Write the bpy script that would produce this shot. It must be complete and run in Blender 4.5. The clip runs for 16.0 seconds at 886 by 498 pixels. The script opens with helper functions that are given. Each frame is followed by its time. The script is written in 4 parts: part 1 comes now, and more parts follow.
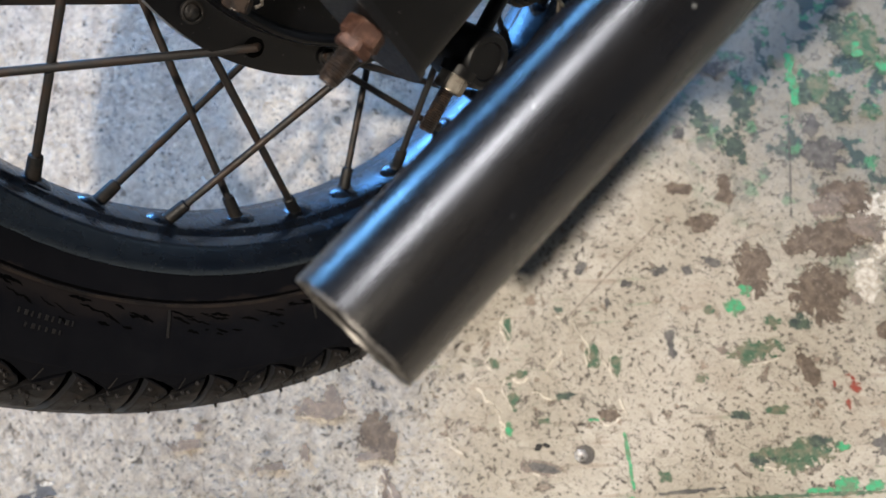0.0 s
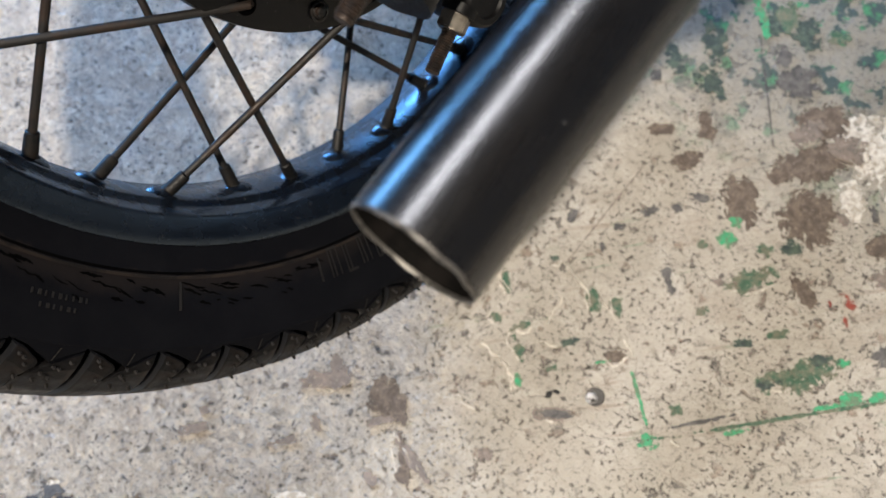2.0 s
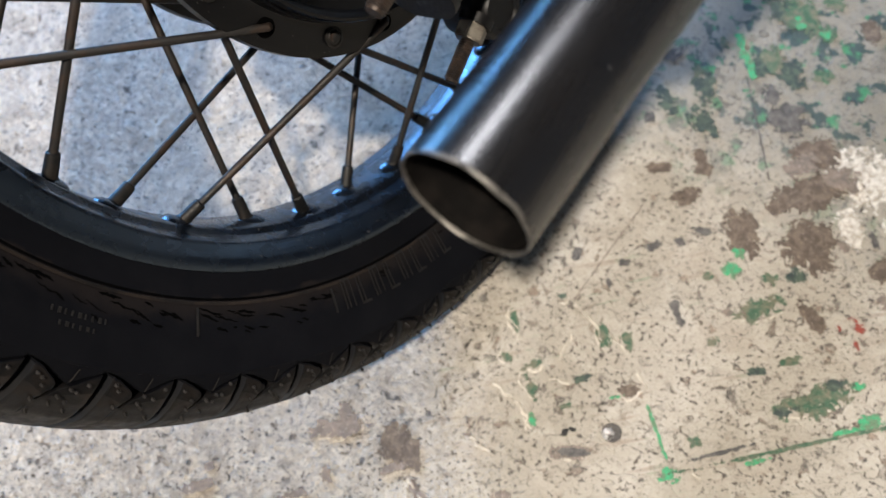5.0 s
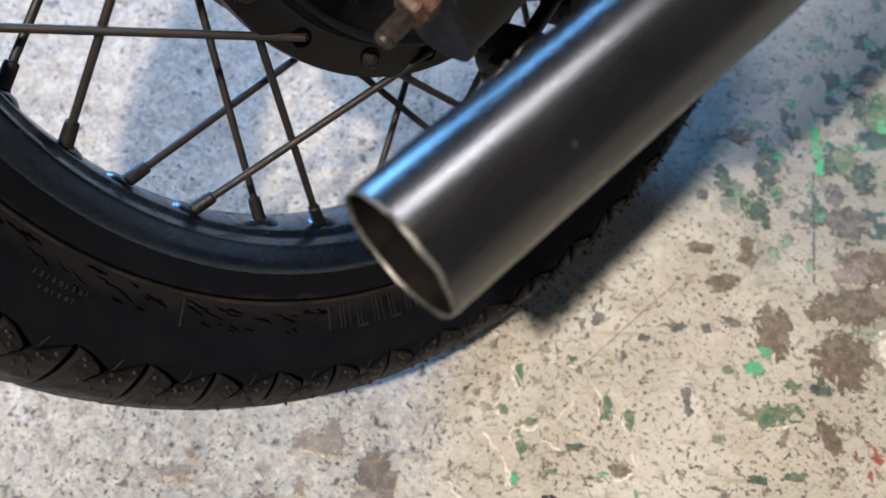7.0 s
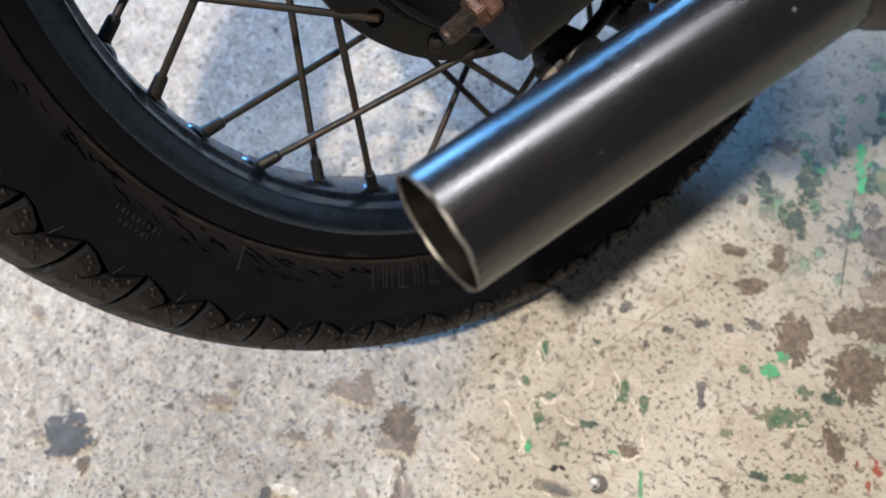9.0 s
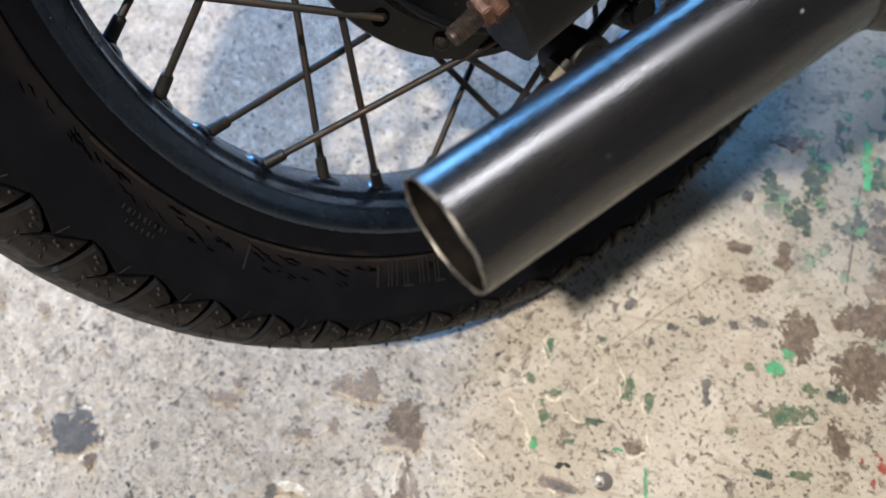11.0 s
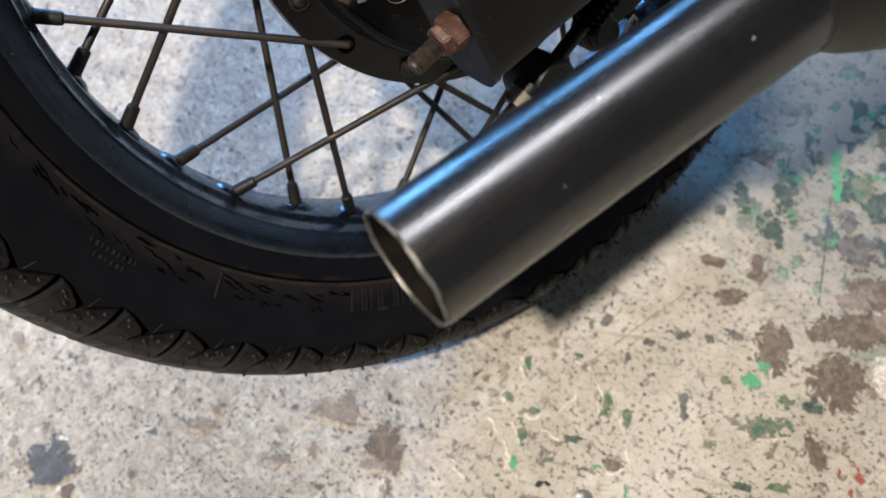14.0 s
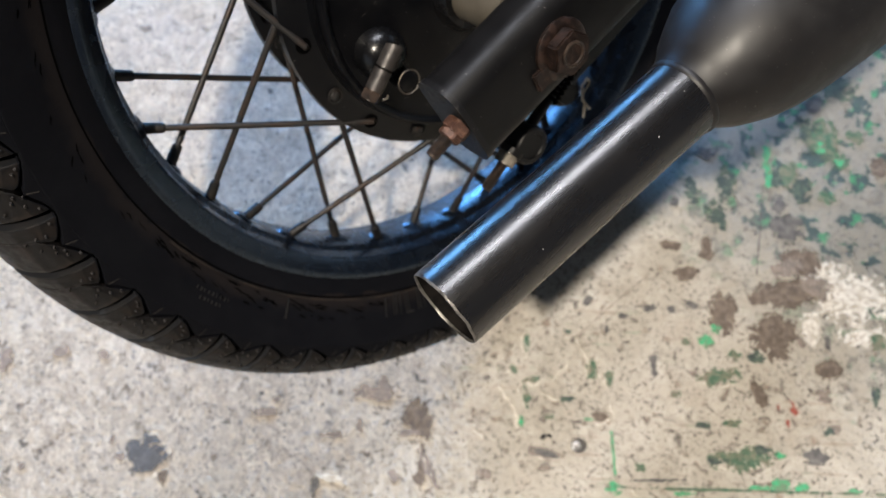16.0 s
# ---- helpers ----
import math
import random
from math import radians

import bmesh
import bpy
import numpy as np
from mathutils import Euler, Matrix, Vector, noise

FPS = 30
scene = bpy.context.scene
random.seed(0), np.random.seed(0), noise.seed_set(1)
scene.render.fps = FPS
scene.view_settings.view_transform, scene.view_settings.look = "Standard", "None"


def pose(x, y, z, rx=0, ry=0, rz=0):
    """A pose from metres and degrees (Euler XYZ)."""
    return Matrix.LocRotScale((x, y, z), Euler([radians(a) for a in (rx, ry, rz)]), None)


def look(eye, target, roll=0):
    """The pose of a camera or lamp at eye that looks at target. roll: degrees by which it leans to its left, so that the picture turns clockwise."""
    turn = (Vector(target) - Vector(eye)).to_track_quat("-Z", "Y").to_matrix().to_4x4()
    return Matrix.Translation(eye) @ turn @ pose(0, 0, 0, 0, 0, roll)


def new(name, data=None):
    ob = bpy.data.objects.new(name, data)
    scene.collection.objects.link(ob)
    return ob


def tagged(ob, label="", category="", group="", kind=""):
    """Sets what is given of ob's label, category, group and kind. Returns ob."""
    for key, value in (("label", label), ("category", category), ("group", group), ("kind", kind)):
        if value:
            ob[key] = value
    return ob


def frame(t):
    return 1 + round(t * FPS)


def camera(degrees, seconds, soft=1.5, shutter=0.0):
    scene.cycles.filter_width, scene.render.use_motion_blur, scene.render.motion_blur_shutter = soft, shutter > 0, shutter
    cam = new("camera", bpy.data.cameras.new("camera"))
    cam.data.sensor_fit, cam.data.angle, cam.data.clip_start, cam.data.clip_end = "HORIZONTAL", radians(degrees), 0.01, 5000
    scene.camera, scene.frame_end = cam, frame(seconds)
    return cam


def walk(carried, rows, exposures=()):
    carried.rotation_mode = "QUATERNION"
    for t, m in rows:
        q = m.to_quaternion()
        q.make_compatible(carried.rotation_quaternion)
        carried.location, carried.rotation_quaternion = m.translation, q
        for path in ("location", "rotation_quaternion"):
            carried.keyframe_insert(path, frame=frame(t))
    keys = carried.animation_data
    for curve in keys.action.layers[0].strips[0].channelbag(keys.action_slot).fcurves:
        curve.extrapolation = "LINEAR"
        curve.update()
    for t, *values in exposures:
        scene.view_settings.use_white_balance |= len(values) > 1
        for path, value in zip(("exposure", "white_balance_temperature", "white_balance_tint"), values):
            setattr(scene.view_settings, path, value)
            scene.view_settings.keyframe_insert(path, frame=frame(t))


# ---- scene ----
# A parked motorcycle's rear wheel and silencer, seen from close above a worn painted concrete floor.
# Bike frame: x to the bike's right along the axle, y forward, z up in the plane of the wheel; the axle is its origin.
cam = camera(55.27, 16.0)
PATH = [
    (0.0, 0.2842, -0.1547, 0.5580, 18.20, 9.19, 40.94),
    (0.5, 0.2693, -0.1569, 0.5554, 17.46, 7.88, 37.89),
    (1.0, 0.2675, -0.1711, 0.5570, 16.92, 7.53, 36.24),
    (1.5, 0.2674, -0.1795, 0.5573, 16.33, 7.47, 35.34),
    (2.0, 0.2741, -0.1837, 0.5565, 16.31, 7.89, 35.20),
    (2.5, 0.2734, -0.1964, 0.5714, 16.14, 8.17, 35.49),
    (3.0, 0.2754, -0.1940, 0.5657, 16.17, 8.60, 35.73),
    (3.5, 0.2793, -0.1955, 0.5664, 16.96, 8.50, 35.68),
    (3.7, 0.2796, -0.1941, 0.5667, 17.53, 8.19, 35.35),
    (5.8, 0.2752, -0.2402, 0.5355, 24.59, 6.75, 32.12),
    (6.0, 0.2832, -0.2369, 0.5354, 24.92, 6.86, 33.75),
    (6.5, 0.2955, -0.2206, 0.5342, 25.50, 7.42, 39.58),
    (7.0, 0.2981, -0.1945, 0.5364, 25.88, 7.26, 45.32),
    (7.5, 0.3058, -0.1954, 0.5453, 25.44, 7.03, 49.52),
    (8.0, 0.3049, -0.1905, 0.5575, 25.30, 7.29, 51.92),
    (8.5, 0.3100, -0.1926, 0.5660, 24.71, 7.45, 52.57),
    (8.7, 0.3118, -0.1952, 0.5664, 24.62, 7.54, 52.55),
    (10.8, 0.3035, -0.1969, 0.5615, 24.57, 7.20, 52.48),
    (11.0, 0.3089, -0.1949, 0.5675, 24.18, 7.76, 52.61),
    (11.5, 0.2974, -0.1931, 0.5663, 24.44, 7.65, 52.41),
    (12.0, 0.3018, -0.1928, 0.5679, 24.39, 7.55, 52.18),
    (12.5, 0.3004, -0.1881, 0.5711, 24.58, 7.43, 51.99),
    (13.0, 0.3000, -0.1855, 0.5709, 24.76, 7.42, 51.92),
    (13.5, 0.3052, -0.1822, 0.5717, 24.73, 7.39, 51.62),
    (14.0, 0.3095, -0.1859, 0.5696, 24.77, 7.44, 50.95),
    (14.5, 0.3077, -0.1827, 0.5761, 24.40, 7.31, 49.68),
    (15.0, 0.2986, -0.1817, 0.5909, 23.56, 7.68, 48.36),
    (15.5, 0.3116, -0.1988, 0.6349, 22.49, 8.10, 47.14),
    (16.0, 0.3287, -0.1959, 0.7055, 21.57, 8.68, 46.22),
]
walk(cam, [(t, pose(x, y, z, rx, ry, rz)) for t, x, y, z, rx, ry, rz in PATH], exposures=[(0.0, -0.03), (2.0, -0.11), (3.5, -0.16), (6.0, 0.12), (15.0, 0.12), (16.0, 0.04)])

# a shallow focus, set on the tail pipe
cam.data.dof.use_dof = True
cam.data.dof.focus_distance = 0.38
cam.data.dof.aperture_fstop = 9.5

# ---- light ----
world = bpy.data.worlds.new("sky")
scene.world = world
world.use_nodes = True
wn = world.node_tree
sky = wn.nodes.new("ShaderNodeTexSky")
sky.sky_type = "NISHITA"
sky.sun_disc = False
sky.sun_elevation = radians(48)
sky.sun_rotation = radians(60)
wn.links.new(sky.outputs[0], wn.nodes["Background"].inputs[0])
wn.nodes["Background"].inputs[1].default_value = 0.10


def area_lamp(name, eye, target, sx, sy, watts, colour):
    data = bpy.data.lights.new(name, "AREA")
    data.shape, data.size, data.size_y, data.energy, data.color = "RECTANGLE", sx, sy, watts, colour
    ob = new(name, data)
    ob.matrix_world = look(eye, target)
    return ob


# a warm ceiling lamp over the bike's right rear, an added broad cool overhead light further forward, the open rear
# door, a side doorway towards blue sky and a dimmer added front light
area_lamp("ceiling_lamp_light", (0.735, -0.93, 2.93), (0.60, -0.60, 0), 0.12, 0.12, 156, (1.0, 0.90, 0.765))
# broad cool light added below the closed ceiling, with no fitting or roof window
area_lamp("overhead_cool_light", (-0.70, 1.1, 2.93), (-0.70, 1.1, 0), 0.6, 1.6, 106, (0.88, 0.905, 1.0))
area_lamp("rear_daylight", (-0.2, -3.0, 1.15), (-0.2, 0, 1.15), 4.0, 2.2, 10, (1.0, 0.965, 0.92))
area_lamp("doorway_daylight", (-3.0, 1.3, 0.78), (0, 1.3, 0.78), 2.4, 0.6, 225, (0.16, 0.47, 1.0))
# added dim cool fill from the front, for bluish reflections in the rim
area_lamp("front_fill_light", (1.2, 4.0, 1.05), (1.2, 0, 1.05), 2.0, 2.1, 10, (0.55, 0.74, 1.0))

# ---- materials ----


class Nodes:
    """Short hand for building one material."""

    def __init__(self, name, rough=0.5, metal=0.0, spec=0.5):
        self.mat = bpy.data.materials.new(name)
        self.mat.use_nodes = True
        self.t = self.mat.node_tree
        self.b = self.t.nodes["Principled BSDF"]
        self.b.inputs["Roughness"].default_value = rough
        self.b.inputs["Metallic"].default_value = metal
        self.b.inputs["Specular IOR Level"].default_value = spec
        self.place = self.t.nodes.new("ShaderNodeTexCoord").outputs["Object"]

    def link(self, a, b):
        self.t.links.new(a, b)

    def position(self):
        return self.t.nodes.new("ShaderNodeNewGeometry").outputs["Position"]

    def noise(self, scale, detail=4, rough=0.55, distortion=0.0, at=None, stretch=None, turn=0.0):
        n = self.t.nodes.new("ShaderNodeTexNoise")
        n.inputs["Scale"].default_value, n.inputs["Detail"].default_value = scale, detail
        n.inputs["Roughness"].default_value, n.inputs["Distortion"].default_value = rough, distortion
        src = at or self.place
        if turn:
            m = self.t.nodes.new("ShaderNodeMapping")
            m.inputs["Rotation"].default_value = (0, 0, radians(-turn))
            self.link(src, m.inputs[0])
            src = m.outputs[0]
        if stretch:
            m = self.t.nodes.new("ShaderNodeMapping")
            m.inputs["Scale"].default_value = stretch
            self.link(src, m.inputs[0])
            src = m.outputs[0]
        self.link(src, n.inputs["Vector"])
        return n.outputs["Fac"]

    def cells(self, scale, at=None, feature="F1", random=1.0):
        n = self.t.nodes.new("ShaderNodeTexVoronoi")
        n.feature = feature
        n.inputs["Scale"].default_value, n.inputs["Randomness"].default_value = scale, random
        self.link(at or self.place, n.inputs["Vector"])
        return n.outputs["Distance"]

    def step(self, value, lo, hi, out_lo=0.0, out_hi=1.0):
        n = self.t.nodes.new("ShaderNodeMapRange")
        n.interpolation_type = "SMOOTHSTEP"
        for k, v in zip(("From Min", "From Max", "To Min", "To Max"), (lo, hi, out_lo, out_hi)):
            n.inputs[k].default_value = v
        self.link(value, n.inputs["Value"])
        return n.outputs[0]

    def math(self, op, a, b):
        n = self.t.nodes.new("ShaderNodeMath")
        n.operation = op
        for k, v in enumerate((a, b)):
            if isinstance(v, (int, float)):
                n.inputs[k].default_value = v
            else:
                self.link(v, n.inputs[k])
        return n.outputs[0]

    def mix(self, fac, a, b):
        n = self.t.nodes.new("ShaderNodeMix")
        n.data_type = "RGBA"
        for sock, v in ((n.inputs["Factor"], fac), (n.inputs["A"], a), (n.inputs["B"], b)):
            if isinstance(v, tuple):
                sock.default_value = (*v, 1)
            elif isinstance(v, (int, float)):
                sock.default_value = v
            else:
                self.link(v, sock)
        return n.outputs["Result"]

    def bump(self, height, strength, distance, after=None):
        n = self.t.nodes.new("ShaderNodeBump")
        n.inputs["Strength"].default_value, n.inputs["Distance"].default_value = strength, distance
        self.link(height, n.inputs["Height"])
        if after:
            self.link(after, n.inputs["Normal"])
        return n.outputs[0]

    def done(self, colour=None, rough=None, normal=None):
        for sock, v in (("Base Color", colour), ("Roughness", rough), ("Normal", normal)):
            if isinstance(v, tuple):
                self.b.inputs[sock].default_value = (*v, 1)
            elif v is not None and not isinstance(v, float):
                self.link(v, self.b.inputs[sock])
            elif isinstance(v, float):
                self.b.inputs[sock].default_value = v
        return self.mat


def worn(name, base, other, scale, rough=(0.4, 0.6), metal=0.0, bump=0.0002, lo=0.45, hi=0.62, fine=900, spec=0.5):
    """A surface of two tones in blotches, with fine grain in its gloss and relief."""
    n = Nodes(name, metal=metal, spec=spec)
    blotch = n.step(n.noise(scale, 5, 0.6), lo, hi)
    grain = n.noise(fine, 3)
    tone = n.mix(n.math("MULTIPLY", grain, 0.35), n.mix(blotch, base, other), tuple(c * 0.55 for c in base))
    return n.done(tone, n.step(n.noise(scale * 3, 4), 0.3, 0.7, *rough), n.bump(grain, 0.4, bump))


def floor_material():
    n = Nodes("worn_floor_paint", spec=0.35)
    p = n.position()
    sep = n.t.nodes.new("ShaderNodeSeparateXYZ")
    n.link(p, sep.inputs[0])
    # how far the painted, smoother side gives way to bare pitted concrete
    side = n.math("ADD", sep.outputs[0], n.math("MULTIPLY", sep.outputs[1], 0.25))
    side = n.math("ADD", side, n.math("MULTIPLY", n.math("SUBTRACT", n.noise(9, 4, 0.6, 0.4, p), 0.5), 0.22))
    bare = n.step(side, 0.17, 0.03)
    big = n.noise(5, 4, 0.6, 0.3, p)
    mid = n.noise(34, 5, 0.62, 0.6, p)
    fine = n.noise(420, 4, 0.65, 0.0, p)
    grit = n.noise(1400, 2, 0.5, 0.0, p)
    paint = n.mix(n.step(big, 0.3, 0.7), (0.315, 0.286, 0.238), (0.385, 0.355, 0.305))
    paint = n.mix(n.step(mid, 0.42, 0.7), paint, (0.43, 0.40, 0.352))
    concrete = n.mix(n.step(n.noise(60, 5, 0.65, 0.4, p), 0.35, 0.65), (0.75, 0.675, 0.575), (0.52, 0.45, 0.37))
    concrete = n.mix(n.step(big, 0.40, 0.62, 0.0, 0.5), concrete, (0.79, 0.72, 0.62))
    ground = n.mix(bare, paint, concrete)
    ground = n.mix(n.step(fine, 0.45, 0.72, 0.0, 0.35), ground, (0.28, 0.24, 0.20))
    # pale grains standing out of the bare concrete, with dirt held between them
    grain = n.step(n.noise(210, 4, 0.6, 0.2, p), 0.52, 0.62)
    ground = n.mix(n.math("MULTIPLY", n.math("MULTIPLY", grain, bare), 0.55), ground, (0.86, 0.80, 0.71))
    dirt = n.step(n.noise(170, 5, 0.65, 0.3, p), 0.47, 0.36)
    ground = n.mix(n.math("MULTIPLY", n.math("MULTIPLY", dirt, bare), 0.28), ground, (0.27, 0.235, 0.20))
    # a thin grubby film, and chips of three sizes through the paint, in clusters
    film = n.math("MULTIPLY", n.step(n.noise(22, 6, 0.7, 0.8, p), 0.52, 0.70), 0.45)
    ground = n.mix(film, ground, (0.30, 0.255, 0.205))
    cluster = n.step(n.noise(16, 3, 0.5, 0.5, p), 0.46, 0.62)
    chip = n.step(n.noise(125, 4, 0.6, 0.35, p), 0.595, 0.62)
    chip = n.math("MULTIPLY", chip, n.math("MULTIPLY", cluster, n.math("SUBTRACT", 1.0, n.math("MULTIPLY", bare, 0.45))))
    pock = n.math("MULTIPLY", n.step(n.noise(330, 2, 0.5, 0.2, p), 0.655, 0.69), bare)
    scab = n.math("MULTIPLY", n.step(n.noise(70, 6, 0.7, 0.3, p), 0.60, 0.612), n.step(n.noise(11, 2, 0.5, 0.3, p), 0.42, 0.54))
    chip = n.math("MAXIMUM", n.math("MAXIMUM", chip, scab), n.math("MULTIPLY", pock, 0.8))
    chip_tone = n.mix(n.step(n.noise(45, 2, 0.5, 0.0, p), 0.42, 0.58), (0.12, 0.11, 0.10), (0.24, 0.19, 0.15))
    chip_tone = n.mix(n.step(n.noise(520, 3, 0.6, 0.0, p), 0.45, 0.65, 0.0, 0.6), chip_tone, (0.36, 0.31, 0.26))
    ground = n.mix(chip, ground, chip_tone)
    speck = n.math("MAXIMUM", n.step(n.noise(290, 3, 0.5, 0.1, p), 0.605, 0.635), n.math("MULTIPLY", n.step(n.noise(560, 2, 0.5, 0.1, p), 0.64, 0.67), 0.9))
    speck = n.math("MULTIPLY", speck, n.step(n.noise(40, 3, 0.6, 0.3, p), 0.36, 0.56, 0.15, 0.95))
    ground = n.mix(speck, ground, (0.105, 0.092, 0.082))
    # scuffs dragged across the floor, some down to the green coat
    drag = n.noise(75, 4, 0.6, 0.15, p, (0.16, 2.6, 1.0), 43)
    scuff = n.math("MULTIPLY", n.step(drag, 0.58, 0.64), n.step(n.noise(14, 3, 0.6, 0.4, p), 0.48, 0.60))
    painted = n.math("SUBTRACT", 1.0, n.math("MULTIPLY", bare, 0.75))
    scuff = n.math("MULTIPLY", n.math("MULTIPLY", scuff, 0.6), painted)
    scuff_tone = n.mix(n.step(n.noise(26, 3, 0.5, 0.0, p), 0.50, 0.60), (0.25, 0.20, 0.155), (0.20, 0.27, 0.19))
    ground = n.mix(scuff, ground, scuff_tone)
    scratch = n.step(n.noise(60, 2, 0.5, 0.2, p, (9.0, 0.55, 1.0)), 0.70, 0.73)
    ground = n.mix(n.math("MULTIPLY", scratch, 0.4), ground, (0.26, 0.23, 0.19))
    # flakes of the older green coat, on darkened ground, towards the far right of the bike
    where = n.math("MULTIPLY", n.step(sep.outputs[0], 0.12, 0.19), n.step(n.math("ADD", sep.outputs[1], n.math("MULTIPLY", n.noise(14, 4, 0.6, 0.3, p), 0.08)), 0.08, 0.20))
    where = n.math("MULTIPLY", where, n.math("MULTIPLY", n.step(sep.outputs[0], 0.85, 0.45), n.step(sep.outputs[1], 0.85, 0.45)))
    flake = n.step(n.noise(50, 5, 0.65, 0.25, p), 0.53, 0.555)
    ground = n.mix(n.math("MULTIPLY", where, 0.72), ground, (0.175, 0.17, 0.15))
    flake_tone = n.mix(n.step(n.noise(70, 4, 0.6, 0.0, p), 0.50, 0.60), (0.05, 0.075, 0.075), (0.06, 0.22, 0.115))
    ground = n.mix(n.math("MULTIPLY", flake, where), ground, flake_tone)
    # relief: pitted concrete, chips below the coat, broken steps between coats
    steps = n.step(n.noise(24, 4, 0.55, 0.3, p), 0.50, 0.518)
    steps = n.math("MULTIPLY", steps, n.step(n.noise(13, 3, 0.5, 0.0, p), 0.42, 0.56))
    pits = n.math("SUBTRACT", 1.0, n.step(n.noise(190, 3, 0.6, 0.4, p), 0.30, 0.42))
    rough_height = n.math("ADD", n.math("MULTIPLY", fine, 0.5), n.math("MULTIPLY", pits, -0.9))
    height = n.math("ADD", n.math("MULTIPLY", rough_height, n.math("ADD", n.math("MULTIPLY", bare, 0.9), 0.1)), n.math("MULTIPLY", chip, -0.7))
    height = n.math("ADD", height, n.math("MULTIPLY", speck, -0.5))
    height = n.math("ADD", height, n.math("MULTIPLY", steps, 0.13))
    lumps = n.math("MULTIPLY", n.noise(130, 6, 0.72, 0.5, p), n.math("ADD", n.math("MULTIPLY", bare, 2.5), 0.35))
    nrm = n.bump(n.math("ADD", height, lumps), 0.9, 0.0048)
    nrm = n.bump(grit, 0.25, 0.0003, nrm)
    return n.done(ground, n.step(mid, 0.3, 0.7, 0.42, 0.68), nrm)


def rubber_material():
    n = Nodes("tyre_rubber", spec=0.07)
    dust = n.step(n.noise(28, 5, 0.65), 0.42, 0.68)
    grain = n.noise(700, 3)
    tone = n.mix(n.math("MULTIPLY", dust, 0.6), (0.0020, 0.0022, 0.0034), (0.0040, 0.0042, 0.0056))
    tone = n.mix(n.math("MULTIPLY", grain, 0.2), tone, (0.0062, 0.0062, 0.0070))
    return n.done(tone, n.step(n.noise(60, 4), 0.3, 0.7, 0.5, 0.75), n.bump(grain, 0.35, 0.0003))


def sidewall_material():
    """Rubber with a brown dusty band round the bead."""
    n = Nodes("sidewall_rubber", spec=0.07)
    off = n.t.nodes.new("ShaderNodeVectorMath")
    off.operation = "SUBTRACT"
    off.inputs[1].default_value = (0.2802 * math.sin(radians(22.66)), 0, 0.2802 * math.cos(radians(22.66)))
    n.link(n.place, off.inputs[0])
    flat = n.t.nodes.new("ShaderNodeVectorMath")
    flat.operation = "MULTIPLY"
    flat.inputs[1].default_value = (0, 1, 1)
    n.link(off.outputs[0], flat.inputs[0])
    far = n.t.nodes.new("ShaderNodeVectorMath")
    far.operation = "LENGTH"
    n.link(flat.outputs[0], far.inputs[0])
    r = n.math("ADD", far.outputs["Value"], n.math("MULTIPLY", n.math("SUBTRACT", n.noise(45, 5, 0.65), 0.5), 0.016))
    band = n.math("MULTIPLY", n.step(r, 0.2420, 0.2325), n.step(r, 0.2285, 0.2305))
    grain = n.noise(700, 3)
    tone = n.mix(n.math("MULTIPLY", n.step(n.noise(28, 5, 0.65), 0.42, 0.68), 0.6), (0.0020, 0.0022, 0.0034), (0.0040, 0.0042, 0.0056))
    tone = n.mix(n.math("MULTIPLY", band, 0.6), tone, (0.0125, 0.0098, 0.0088))
    tone = n.mix(n.math("MULTIPLY", grain, 0.2), tone, (0.0062, 0.0062, 0.0070))
    return n.done(tone, n.step(n.noise(60, 4), 0.3, 0.7, 0.5, 0.75), n.bump(grain, 0.35, 0.0003))


def black_paint(name, rough, tint=(0.0032, 0.0038, 0.0052), dust=(0.010, 0.010, 0.0105), amount=0.3, spec=0.5, wave=0.0):
    n = Nodes(name, spec=spec)
    speck = n.step(n.noise(620, 2, 0.5), 0.73, 0.76)
    film = n.step(n.noise(30, 5, 0.6), 0.4, 0.75)
    tone = n.mix(n.math("MULTIPLY", film, amount), tint, dust)
    tone = n.mix(n.math("MULTIPLY", speck, 0.5), tone, (0.16, 0.15, 0.14))
    return n.done(tone, n.step(n.noise(85, 4), 0.3, 0.7, rough - 0.05, rough + 0.07), n.bump(n.noise(1500, 2), 0.2, 0.00012, n.bump(n.noise(75, 2), 0.5, wave) if wave else None))


def pipe_paint():
    """Satin stove paint: an even sheen with faint rubbing along the pipe and a few pale flecks."""
    n = Nodes("satin_black_exhaust_paint", spec=0.66)
    rub = n.noise(40, 4, 0.6, 0.0, None, (14.0, 0.6, 14.0))
    film = n.step(n.noise(26, 4, 0.6), 0.4, 0.75)
    tone = n.mix(n.math("MULTIPLY", film, 0.35), (0.0036, 0.0034, 0.0037), (0.0080, 0.0070, 0.0066))
    fleck = n.step(n.noise(520, 1, 0.4), 0.81, 0.825)
    tone = n.mix(n.math("MULTIPLY", fleck, 0.7), tone, (0.34, 0.33, 0.32))
    gloss = n.math("ADD", n.step(n.noise(60, 3), 0.3, 0.7, 0.265, 0.295), n.step(rub, 0.35, 0.65, -0.012, 0.014))
    n.b.inputs["Specular Tint"].default_value = (1.0, 0.97, 0.94, 1)
    return n.done(tone, gloss, n.bump(n.noise(1700, 2), 0.4, 0.0001))


